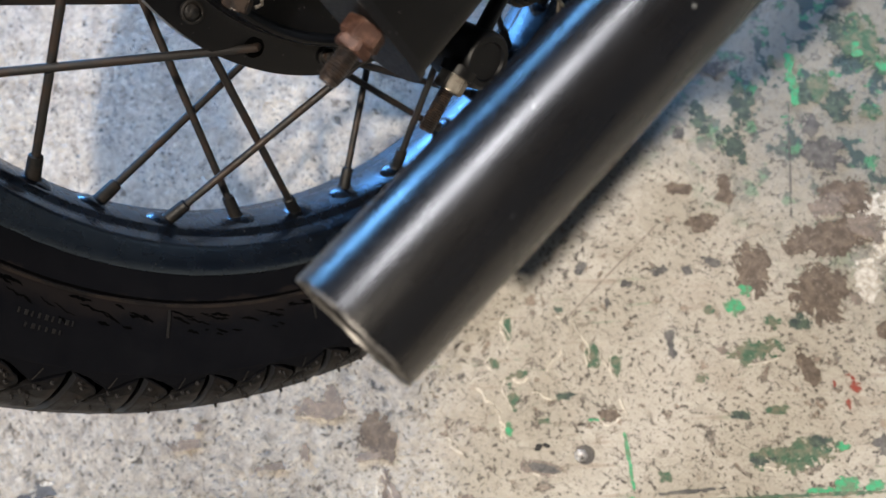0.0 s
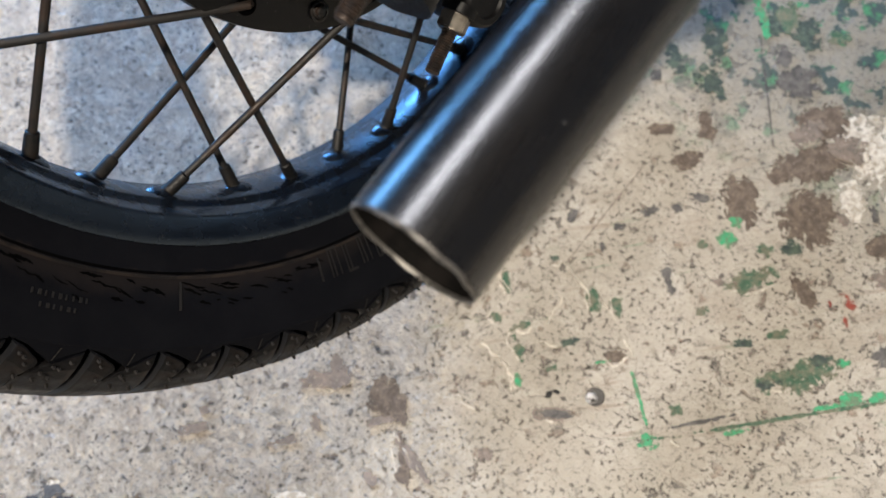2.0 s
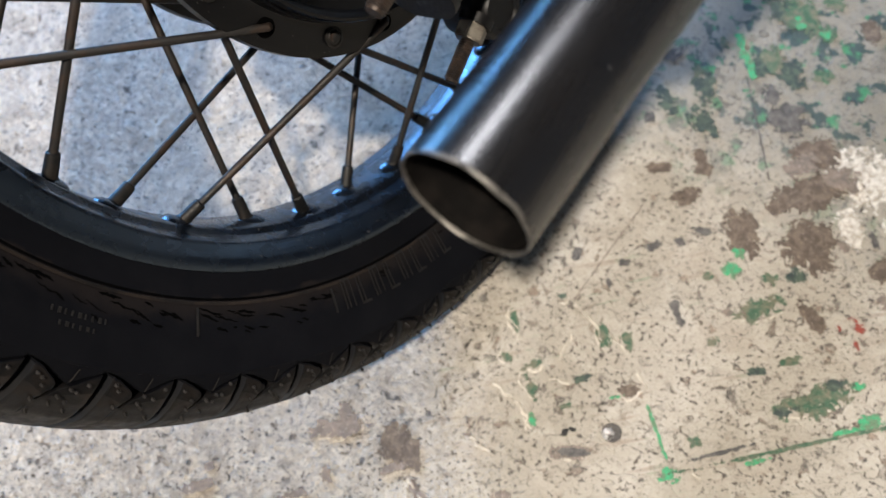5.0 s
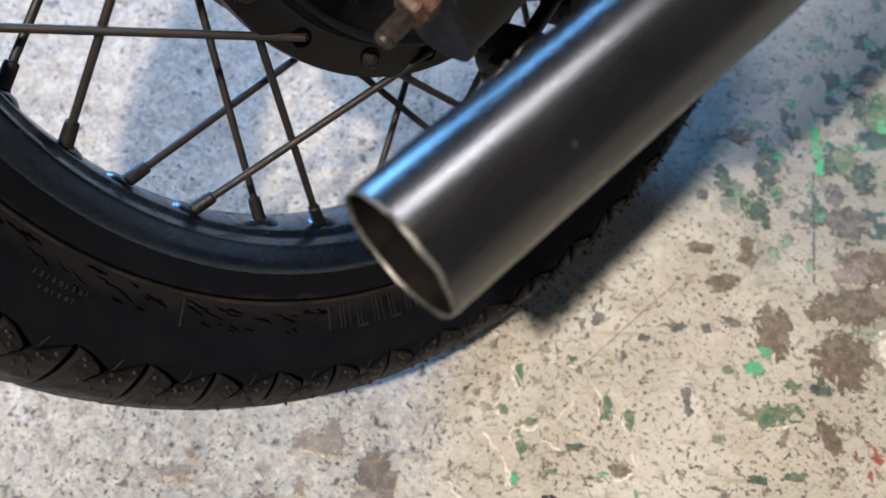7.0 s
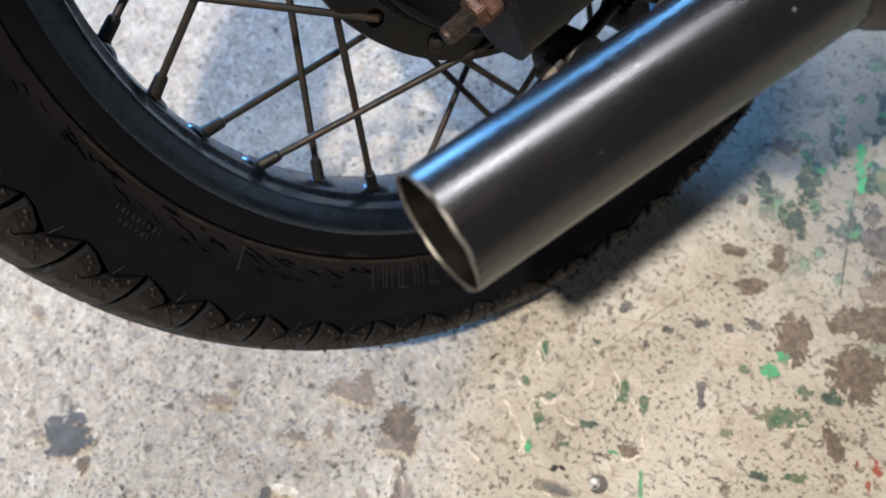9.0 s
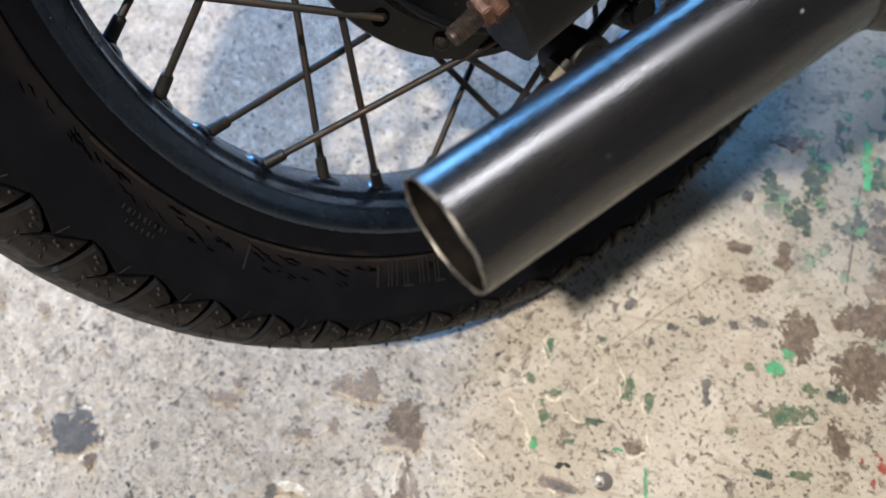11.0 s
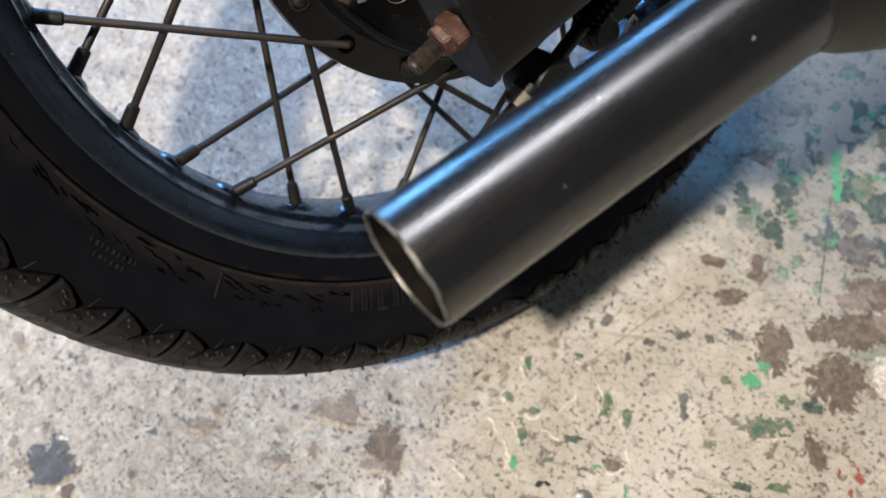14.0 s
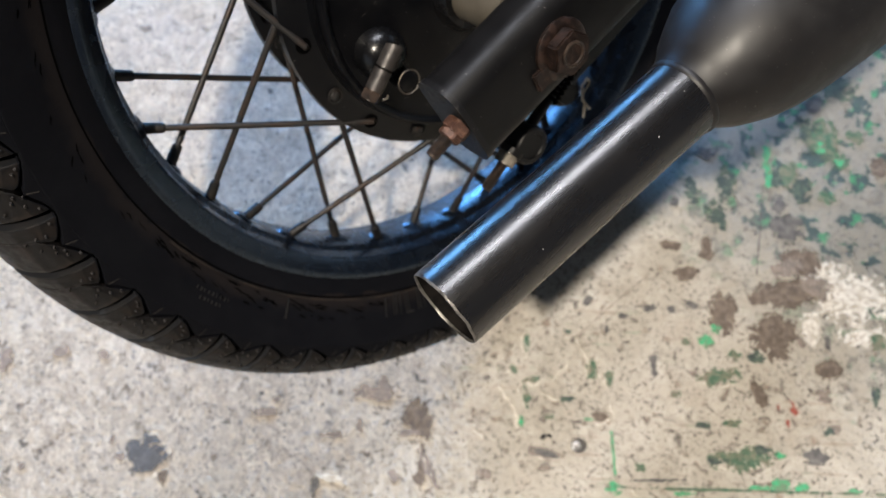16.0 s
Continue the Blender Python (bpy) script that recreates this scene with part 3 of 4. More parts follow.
def tread(parent):
    for side in (1, -1):
        kinds = []
        for k in range(48):
            if k < 4:
                ob = part("tread_block", tread_mesh(side, k), TREAD, parent, shift=False, angle=35)
                for material in (NIB, LIT_GROOVE, RUBBER, SHOULDER):
                    ob.data.materials.append(material)
                kinds.append(ob)
            else:
                ob = kinds[(k * 7 + k // 5) % 4].copy()
                scene.collection.objects.link(ob)
            spin(ob, 7.5 * k + 7.5 * (0 if side > 0 else 0.5) + 7.4)


def side_mark(name, r0, r1, a0, a1, lift, parent, material, label="", n=6, deep=0.0006):
    """A raised or laid-on mark on the tyre's right sidewall, between two radii and two angles."""
    pts = SIDE

    def at(r):
        for (x0, q0), (x1, q1) in zip(pts, pts[1:]):
            if q0 <= r <= q1:
                return x0 + (x1 - x0) * (r - q0) / (q1 - q0)
        return pts[-1][0]

    bm = bmesh.new()
    rows = []
    for i in range(n + 1):
        a = a0 + (a1 - a0) * i / n
        rows.append([bm.verts.new(polar(r, a, at(r) + h)) for r, h in ((r0, -deep), (r0 + (r1 - r0) * 0.12, lift), (r0 + (r1 - r0) * 0.5, lift), (r0 + (r1 - r0) * 0.88, lift), (r1, -deep))])
    for p, q in zip(rows, rows[1:]):
        for j in range(4):
            bm.faces.new((p[j], p[j + 1], q[j + 1], q[j]))
    for r in (rows[0], rows[-1]):
        bm.faces.new(r)
    return part(name, bm, material, parent, label)


def rim():
    """A steel rim with rolled lips and a dropped centre; its outside shows below the spokes."""
    half = [(0.0296, 0.2180), (0.0303, 0.2175), (0.0306, 0.2163), (0.0304, 0.2140), (0.0298, 0.2126), (0.0284, 0.2106), (0.0250, 0.2062), (0.0238, 0.2048), (0.0222, 0.2042), (0.0150, 0.2038), (0.0136, 0.2034), (0.0116, 0.2012), (0.0100, 0.2006), (0.0, 0.2005)]
    outer = half + [(-x, r) for x, r in half[-2::-1]]
    inner = [(-0.0272, 0.2180), (-0.0264, 0.2126), (-0.0215, 0.2068), (0.0215, 0.2068), (0.0264, 0.2126), (0.0272, 0.2180)]
    return part("rim", lathe(outer + inner, (0, 0, 0), X, 240, closed=True), RIM, bike, "gloss black spoked steel rim", angle=60)


def hub():
    prof = [(-0.052, 0.0), (-0.052, 0.080), (-0.036, 0.094), (-0.033, 0.1045), (-0.030, 0.1055), (-0.027, 0.1045), (-0.0245, 0.098), (-0.020, 0.084), (0.020, 0.086), (0.027, 0.100), (0.030, 0.1105), (0.033, 0.1125), (0.037, 0.1120), (0.0385, 0.1080), (0.0395, 0.0985), (0.0410, 0.0955), (0.0475, 0.0950), (0.0475, 0.0)]
    h = part("hub", lathe(prof, (0, 0, 0), X, 128), HUB, bike, "dusty black drum brake hub")
    # panel: raised rolled edge, shallow dish
    prof = [(0.0470, 0.0), (0.0470, 0.0935), (0.0540, 0.0940), (0.0562, 0.0932), (0.0566, 0.0918), (0.0555, 0.0900), (0.0530, 0.0885), (0.0525, 0.0760), (0.0560, 0.0600), (0.0600, 0.0420), (0.0640, 0.0300), (0.0640, 0.0)]
    p = part("brake_panel", lathe(prof, (0, 0, 0), X, 128), HUB, bike, "black brake panel with a raised rolled edge")
    part("dome", lathe([(0.050, 0.0162), (0.058, 0.0156), (0.0628, 0.0138), (0.0662, 0.0105), (0.0684, 0.0060), (0.0692, 0.0)], (0, -0.0684, -0.0028), X, 40), GLOSSY, p)
    part("lever_clamp", rod([B(0.0733, -0.0645, 0.0058), B(0.0735, -0.0652, 0.0054), B(0.0735, -0.0887, -0.0067)], 0.0054, 20), CLAMP, p, "worn black brake lever clamp")
    # dark ring painted as the shade in the clamp's slit
    part("slit_shade_ring", lathe([(0.0125, 0.0), (0.0125, 0.00558), (0.0138, 0.00558), (0.0138, 0.0)], B(0.0735, -0.0652, 0.0054), B(0.0, -0.0235, -0.0121), 24), NEAR_BLACK, p)
    part("pinch_bolt", prism(B(0.0735, -0.0889, -0.0068), (0.02, -0.88, -0.46), 0.0062, 0.0058), DARK_RUST, p, "dull steel pinch bolt")
    part("cotter_tip", rod([B(0.079, -0.089, -0.012), B(0.080, -0.0865, -0.0125), B(0.081, -0.0855, -0.0105)], 0.0007, 6), STEEL, p)
    part("camshaft_end", lathe([(-0.012, 0.0062), (-0.0005, 0.0062), (0.0, 0.0056), (0.0, 0.0)], B(0.0690, -0.0669, -0.0214), X, 32), HUB, p)
    part("camshaft_ring", lathe([(0.0, 0.0073), (0.0005, 0.0077), (0.0009, 0.0073), (0.0005, 0.0070)], B(0.0695, -0.0669, -0.0214), X, 40, closed=True), PALE_WIRE, p, "thin pale wire ring")
    part("spacer_collar", lathe([(0.055, 0.0), (0.055, 0.0235), (0.068, 0.0235), (0.073, 0.0205), (0.073, 0.0)], (0, -0.006, -0.004), X, 40), GLOSSY, p)
    part("axle_spacer", lathe([(0.06, 0.0), (0.06, 0.0165), (0.115, 0.0165), (0.118, 0.0)], (0, -0.006, -0.004), X, 32), SPACER, p, "pale dirty axle spacer")
    return h


def spokes(the_hub):
    """Eighteen spokes to each flange, laced in crossing pairs; nipples seat in dimples of the rim."""
    drawn = {16: 0.8, 17: 0.4, 19: -0.6, 20: -1.2, 21: -1.5, 22: 0.6, 24: -0.2, 25: -0.5, 26: 0.9}
    for k in range(36):
        a = 10 * k + 0.4 + drawn.get(k, 0.0)
        near = k % 2 == 1
        fx, hr = (0.0384, 0.1025) if near else (-0.0235, 0.0958)
        turn = 1 if (k // 2) % 2 == 0 else -1
        ha = a + ((36.3 if turn > 0 else -42.2) if near else (47.5 if turn > 0 else -40.5)) - drawn.get(k, 0.0)
        outside = turn > 0
        x = fx + (0.0022 if outside else -0.0022) * (1 if near else -1)
        seat = polar(0.2015, a, 0.0025 if near else -0.0025)
        head = polar(hr, ha, x)
        d = (head - seat).normalized()
        inward = Vector((-1 if (near == outside) else 1, 0, 0))
        bend = [head - d * 0.004, head, head + d * 0.0012 + inward * 0.0012, head + d * 0.0016 + inward * 0.0055]
        s = part("spoke", rod([seat + d * 0.004, seat.lerp(head, 0.5)] + bend, 0.00195, 10), SPOKE, bike, "tarnished brownish steel wheel spoke" if k == 0 else "")
        prof = [(-0.004, 0.0042), (0.001, 0.0042), (0.0025, 0.0037), (0.0028, 0.0034), (0.0120, 0.0032), (0.0138, 0.0030), (0.0144, 0.0021)]
        part("nipple", lathe(prof, seat, d, 14), NIPPLE, s)
        part("dimple", lathe([(-0.0030, 0.0105), (-0.0004, 0.0094), (0.0014, 0.0076), (0.0024, 0.0056), (0.0028, 0.0038)], polar(0.2018, a, seat.x), (d - polar(1, a) * 0.9).normalized(), 18), RIM, s)
        if outside:
            # dark disc laid on as the shade in the flange hole
            part("hole_shade_disc", lathe([(0.0, 0.0), (0.0003, 0.0046), (-0.0006, 0.0050)], polar(hr, ha, fx + (0.0009 if near else -0.0009)), X if near else -X, 16), NEAR_BLACK, s)
        else:
            part("spoke_head", lathe([(-0.0010, 0.0), (-0.0010, 0.0050), (0.0004, 0.0052), (0.0008, 0.0042), (0.0003, 0.0036), (0.0012, 0.0030), (0.0022, 0.0020), (0.0024, 0.0)], polar(hr, ha, fx + (0.0016 if near else -0.0016)), X if near else -X, 14), NIPPLE, s)


def rounded_section(w, h, r, n=6):
    pts = []
    for cx, cz, a0 in ((w / 2 - r, h / 2 - r, 0), (-w / 2 + r, h / 2 - r, 90), (-w / 2 + r, -h / 2 + r, 180), (w / 2 - r, -h / 2 + r, 270)):
        for k in range(n + 1):
            a = radians(a0 + 90 * k / n)
            pts.append((cx + r * math.cos(a), cz + r * math.sin(a)))
    return pts


def extrude(section, start, end, side=X):
    bm = bmesh.new()
    d = (end - start).normalized()
    side = (side - d * side.dot(d)).normalized()
    upv = side.cross(d)
    lo, hi = ([bm.verts.new(p + side * a + upv * b) for a, b in section] for p in (start, end))
    n = len(section)
    for k in range(n):
        bm.faces.new((lo[k], lo[(k + 1) % n], hi[(k + 1) % n], hi[k]))
    bm.faces.new(lo[::-1])
    bm.faces.new(hi)
    return bm


def swingarm():
    a, b = B(0.130, -0.0735, -0.0165), B(0.130, 0.42, 0.013)
    arm = part("swingarm", extrude(rounded_section(0.034, 0.054, 0.0125), a, b), FRAME, bike, "black rounded box-section swingarm", angle=50)
    d = (b - a).normalized()
    part("end_cap", extrude(rounded_section(0.0352, 0.0552, 0.0125), a - d * 0.0032, a + d * 0.0004), WORN_END, arm, "black end cap worn to bare metal at its edge")
    # axle nut
    c = B(0.147, -0.0105, -0.0150)
    part("washer", lathe([(-0.001, 0.0), (-0.001, 0.0170), (0.0018, 0.0170), (0.0024, 0.0163), (0.0028, 0.0120), (0.0021, 0.0)], c, X, 40), RUST, arm, "rusty axle washer")
    part("axle_nut", prism(c + X * 0.002, X, 0.0085, 0.0132, 6, 0.0010, 0.4), RUST, arm, "rusty hexagonal axle nut")
    part("axle_end", lathe([(0.009, 0.0074), (0.0112, 0.0074), (0.0116, 0.0068), (0.0114, 0.0057), (0.0098, 0.0053), (0.0098, 0.0)], c, X, 24), DARK_RUST, arm)
    # black disc as the shade inside the hollow axle
    part("bore_shade_disc", lathe([(0.0102, 0.0), (0.0102, 0.0055)], c, X, 24), NEAR_BLACK, arm)
    part("adjuster_plate", block(c + B(0.0012, -0.0175, -0.006), (0.003, 0.010, 0.012), 0.0008), RUST, arm, "rusty chain adjuster lug")
    # chain adjuster
    e = B(0.1405, -0.0775, -0.0118)
    ad = Vector((0.0, -0.985, -0.12)).normalized()
    part("adjuster_nut", prism(e, ad, 0.0068, 0.0078, 6, 0.0007, 0.2), ORANGE_RUST, arm, "rusty adjuster nut")
    part("lock_nut", prism(e + ad * 0.0066, ad, 0.004, 0.0068, 6, 0.0006, 0.7), ORANGE_RUST, arm, "rusty adjuster lock nut")
    part("adjuster_stud", threaded(e - ad * 0.01, ad, 0.0335, 0.0040, 0.0012), DARK_RUST, arm, "dark rusted adjuster stud")


def brake_rod():
    c = B(0.120, -0.0395, -0.0765)
    lever = part("brake_lever", extrude(rounded_section(0.006, 0.016, 0.0025), B(0.098, -0.05, -0.012), B(0.104, -0.040, -0.070), X), FRAME, bike, "black drum brake lever")
    part("trunnion", lathe([(-0.020, 0.0), (-0.020, 0.0118), (-0.001, 0.0124), (0.0035, 0.0120), (0.0050, 0.0105), (0.0050, 0.0082), (0.0038, 0.0075), (0.0034, 0.0)], c, X, 36), FRAME, lever, "black barrel trunnion on the brake rod")
    d = Vector((0, -0.93, -0.30)).normalized()
    n0 = B(0.1195, -0.0525, -0.0725)
    part("rod_nut", prism(n0, d, 0.007, 0.0066, 6, 0.0006, 0.3), STEEL, lever, "dull steel brake adjusting nut")
    part("rod_collar", lathe([(-0.004, 0.0), (-0.004, 0.0075), (0.0, 0.0072), (0.0, 0.0)], n0, d, 24), FRAME, lever)
    part("brake_rod", threaded(n0, d, 0.0255, 0.0033, 0.0010), DARK_RUST, lever, "dark rusted threaded brake rod")
    # spring ahead of the trunnion
    f = Vector((-0.10, 0.97, 0.22)).normalized()
    u = f.orthogonal().normalized()
    w = f.cross(u)
    s0 = B(0.117, -0.032, -0.070)
    coil = [s0 + f * (0.020 + 0.03 * k / 160) + (u * math.cos(k * 0.34) + w * math.sin(k * 0.34)) * 0.0060 for k in range(161)]
    part("spring", rod(coil, 0.0010, 6), NEAR_BLACK, lever, "black return spring")
    part("pull_rod", rod([s0, s0 + f * 0.5], 0.0035, 12), FRAME, lever)
    # torque link bolt with its cotter pin
    t = B(0.090, 0.014, -0.0965)
    stay = part("torque_link", extrude(rounded_section(0.006, 0.02, 0.003), B(0.078, 0.008, -0.098), B(0.082, 0.42, -0.045), X), FRAME, bike, "black brake torque link")
    part("link_boss", lathe([(-0.014, 0.0), (-0.014, 0.0105), (-0.004, 0.0105), (-0.003, 0.009), (0.0, 0.009), (0.001, 0.0072), (0.003, 0.0070), (0.0035, 0.0)], t, X, 32), FRAME, stay, "dusty black link bolt")
    pin = [(0.0, 0.0272 + 0.002, -0.0945), (0.0, 0.0300, -0.0975), (0.0, 0.0275, -0.1000), (0.0, 0.0225, -0.1010), (0.0, 0.0200, -0.1060), (0.0, 0.0210, -0.1105)]
    pin = [B(0.0957 + x, y, z) for x, y, z in pin]
    loop = [B(0.0957, 0.0215, -0.1030), B(0.0957, 0.0235, -0.0965)] + pin[:1] + pin[1:]
    legs = joined(rod(loop, 0.0009, 8), rod([pin[-1], B(0.097, 0.0150, -0.1170)], 0.0009, 8), rod([pin[-1], B(0.094, 0.0235, -0.1180)], 0.0009, 8))
    part("cotter_pin", legs, STEEL, stay, "bent bare steel cotter pin")


def exhaust():
    p = B(0.2202, -0.1563, -0.0166)
    d = Vector((-0.00665, 0.99716, -0.07496)).normalized()
    r = 0.0203
    pipe = part("exhaust_pipe", lathe([(0.0012, r), (0.004, r + 0.00005), (0.06, r), (0.150, r), (0.158, r)], p, d, 96), PIPE, bike, "satin black tail pipe with an open cut end")
    part("bore", lathe([(0.0012, r - 0.00085), (0.12, r - 0.00085), (0.15, 0.0)], p, d, 64), SOOT, pipe, "sooty grey bore")
    bm = lathe([(0.0012, r), (0.0004, r - 0.0001), (0.0, r - 0.0003), (0.0, r - 0.00065), (0.0005, r - 0.00085), (0.0014, r - 0.00085)], p, d, 128)
    for v in bm.verts:
        v.co += d * 0.0004 * (noise.noise(v.co * 260) - 0.2)
    part("cut_edge", bm, EDGE, pipe, "bare filed metal edge")
    prof = [(0.1536, r - 0.0002), (0.1546, r + 0.0007), (0.1560, r + 0.0010), (0.1576, r + 0.0006)]
    part("weld_bead", lathe(prof, p, d, 96), SILENCER, pipe, "painted weld seam")
    body = [(0.1570, r + 0.0004), (0.1600, 0.0218), (0.1640, 0.0243), (0.170, 0.0285), (0.178, 0.0325), (0.188, 0.0370), (0.200, 0.0405), (0.215, 0.0432), (0.235, 0.0458), (0.260, 0.0480), (0.300, 0.0500), (0.36, 0.0505), (0.78, 0.0505), (0.81, 0.044), (0.83, 0.02), (0.83, 0.0)]
    part("silencer_body", lathe(body, p, d, 96), SILENCER, pipe, "satin black swelling silencer body")


the_tyre = tyre()
the_rim = rim()
the_hub = hub()
spokes(the_hub)
swingarm()
brake_rod()
exhaust()

# ---- sidewall marks ----
side_mark("mould_line", 0.2305, 0.2320, -176, -60, 0.0004, the_tyre, TAN, "dusty tan mould line", 90)
# black strip laid on the sidewall as the shade in the bead groove
side_mark("groove_shade_strip", 0.2289, 0.2303, -270, 89, 0.0001, the_tyre, NEAR_BLACK, n=180)
for at in (-151.9, -132.2):
    side_mark("mould_tick", 0.2322, 0.2460, at - 0.14, at + 0.14, 0.0006, the_tyre, BAR, n=1)
rng = random.Random(11)
for k in range(8):
    a = -130.6 + 2.5 * k
    for da in (0.0, 0.55, 1.35):
        if da < 1 or k % 2 == 0:
            side_mark("raised_bar", 0.2305, 0.2462, a + da, a + da + 0.16, 0.0006, the_tyre, BAR, n=1)
    side_mark("raised_bar", 0.2305 + 0.0142 * (k % 2), 0.2318 + 0.0142 * (k % 2), a, a + 1.5, 0.0005, the_tyre, BAR, n=3)
for row, (r0, r1) in enumerate(((0.2425, 0.2450), (0.2470, 0.2492))):
    for k in range(9 - 3 * row):
        a = -168.6 + 0.72 * k + 1.1 * row
        side_mark("small_raised_bar", r0, r1, a, a + (0.20, 0.34, 0.16)[k % 3], 0.0004, the_tyre, BAR, n=1)


def cracks(count, a0, a1, r0, r1, long, parent):
    """Short weathering splits that run round the sidewall, each a thin, wavering and pointed strip laid on in the dark
    of its shade.
    """

    def at(r):
        for (x0, q0), (x1, q1) in zip(SIDE, SIDE[1:]):
            if q0 <= r <= q1:
                return x0 + (x1 - x0) * (r - q0) / (q1 - q0)
        return SIDE[-1][0]

    for k in range(count):
        a = rng.uniform(a0, a1)
        r = rng.uniform(r0, r1)
        span, wide = rng.uniform(0.3, 1.0) * long, rng.uniform(0.0006, 0.0017)
        n = 4 + int(span / 0.35)
        bm = bmesh.new()
        rows = []
        for j in range(n + 1):
            r += rng.uniform(-0.0002, 0.0006)
            w = wide * (max(0.0, math.sin(math.pi * j / n)) ** 0.6 * rng.uniform(0.5, 1.0) + 0.03)
            rows.append([bm.verts.new(polar(q, a + span * j / n, at(q) + 0.00015)) for q in (r - w / 2, r + w / 2)])
        for p, q in zip(rows, rows[1:]):
            bm.faces.new((p[0], p[1], q[1], q[0]))
        part("split_strip", bm, NEAR_BLACK, parent)


cracks(34, -183, -138, 0.2325, 0.2375, 3.4, the_tyre)
cracks(10, -168, -135, 0.2405, 0.2440, 1.6, the_tyre)
cracks(14, -140, -112, 0.2335, 0.2365, 2.4, the_tyre)
cracks(16, -230, -183, 0.2340, 0.2410, 2.0, the_tyre)
tread(the_tyre)

# ---- floor marks ----
FLOOR_OB = bpy.data.objects["floor"]
PATCHES = 0


def patch(material, x, y, length, width, degrees):
    """A flake of another coat, or a place where the coat is gone: a thin sheet, sizes in millimetres."""
    global PATCHES
    PATCHES += 1
    bm = bmesh.new()
    uv = bm.loops.layers.uv.new("rim")
    n, a, z = 24, radians(degrees), 0.00025 + 0.000008 * PATCHES
    share = {}
    rings = []
    for f in (0.0, 0.5, 1.0):
        ring = []
        for k in range(n if f else 1):
            t = 2 * math.pi * k / n
            r = f * 1.3 * (1 + 0.25 * noise.noise(Vector((math.cos(t) * 1.5 + PATCHES * 7.3, math.sin(t) * 1.5, PATCHES * 3.1))))
            u, v = math.cos(t) * r * length * 0.0005, math.sin(t) * r * width * 0.0005
            p = bm.verts.new((x + u * math.cos(a) - v * math.sin(a), y + u * math.sin(a) + v * math.cos(a), z))
            share[p] = f
            ring.append(p)
        rings.append(ring)
    low = [bm.verts.new((p.co.x, p.co.y, -0.0004)) for p in rings[2]]
    share.update({p: 1.0 for p in low})
    for k in range(n):
        m = (k + 1) % n
        bm.faces.new((rings[0][0], rings[1][k], rings[1][m]))
        bm.faces.new((rings[1][k], rings[2][k], rings[2][m], rings[1][m]))
        bm.faces.new((rings[2][k], low[k], low[m], rings[2][m]))
    for f in bm.faces:
        for loop in f.loops:
            loop[uv].uv = (share[loop.vert], 0)
    name = "bare_patch" if material in (BROWN, GREY, BLACK_CHIP) else "tar_spot" if material in (TAR, SLATE) else "paint_patch"
    return part(name, bm, material, FLOOR_OB, shift=False, smooth=False)


patch(WHITE, 0.3312, 0.1253, 56.1, 43.2, 43)
patch(WHITE, 0.2994, 0.1231, 39.2, 20.4, 42)
patch(WHITE, 0.3579, 0.1038, 31.9, 17.7, 43)
patch(WHITE, 0.3264, 0.0781, 17.7, 29.2, 43)
patch(BROWN, 0.2659, 0.0432, 24.6, 35.0, 43)
patch(BROWN, 0.2920, 0.0908, 61.1, 25.0, 48)
patch(BROWN, 0.3074, 0.0577, 37.4, 37.4, 43)
patch(BROWN, 0.2538, -0.0914, 16.0, 8.7, 44)
patch(BROWN, 0.3300, 0.0093, 11.6, 23.9, 64)
patch(BROWN, 0.3562, 0.0628, 21.7, 15.7, 44)
patch(BROWN, 0.2222, 0.0740, 12.0, 12.7, 42)
patch(BROWN, 0.2226, 0.0491, 19.0, 13.9, 43)
patch(BROWN, 0.2842, 0.1206, 33.5, 27.5, 42)
patch(GREY, 0.2392, -0.1462, 25.2, 8.6, 34)
patch(GREY, 0.3878, 0.0279, 9.9, 7.5, 44)
patch(GREY, 0.2190, -0.1908, 10.9, 9.1, 45)
patch(GREY, 0.3269, 0.0653, 8.9, 9.0, 43)
patch(GREY, 0.3662, 0.0425, 11.5, 11.0, 44)
patch(GREY, 0.2816, -0.0137, 9.1, 5.7, 44)
patch(BLACK_CHIP, 0.3414, 0.0791, 5.8, 11.5, 43)
patch(BLACK_CHIP, 0.2196, 0.0041, 12.3, 7.3, 64)
patch(BLACK_CHIP, 0.2327, 0.0164, 8.8, 6.1, 43)
patch(BLACK_CHIP, 0.2091, -0.0152, 7.6, 4.7, 43)
patch(BLACK_CHIP, 0.2425, 0.0303, 10.9, 7.5, 10)
patch(BLACK_CHIP, 0.2517, -0.0257, 6.8, 6.5, 43)
patch(BLACK_CHIP, 0.2583, -0.0332, 6.1, 11.6, 44)
patch(BLACK_CHIP, 0.3203, -0.0957, 17.6, 2.6, 45)
patch(BLACK_CHIP, 0.3902, -0.0006, 17.4, 13.2, 44)
patch(BLACK_CHIP, 0.2066, -0.0338, 4.4, 7.4, 43)
patch(BLACK_CHIP, 0.1778, -0.0260, 12.1, 6.7, 84)
patch(BRIGHT_GREEN, 0.2717, 0.0147, 12.2, 11.4, 43)
patch(BRIGHT_GREEN, 0.2712, 0.0286, 9.2, 6.6, 43)
patch(BRIGHT_GREEN, 0.2098, -0.1399, 4.4, 8.2, 44)
patch(BRIGHT_GREEN, 0.2980, -0.1261, 12.5, 8.8, 45)
patch(BRIGHT_GREEN, 0.3401, -0.0898, 15.0, 3.5, 45)
patch(BRIGHT_GREEN, 0.3870, -0.0352, 12.9, 11.5, 45)
patch(BRIGHT_GREEN, 0.3978, -0.0255, 10.6, 9.2, 45)
patch(BRIGHT_GREEN, 0.4264, -0.0007, 13.7, 4.0, 45)
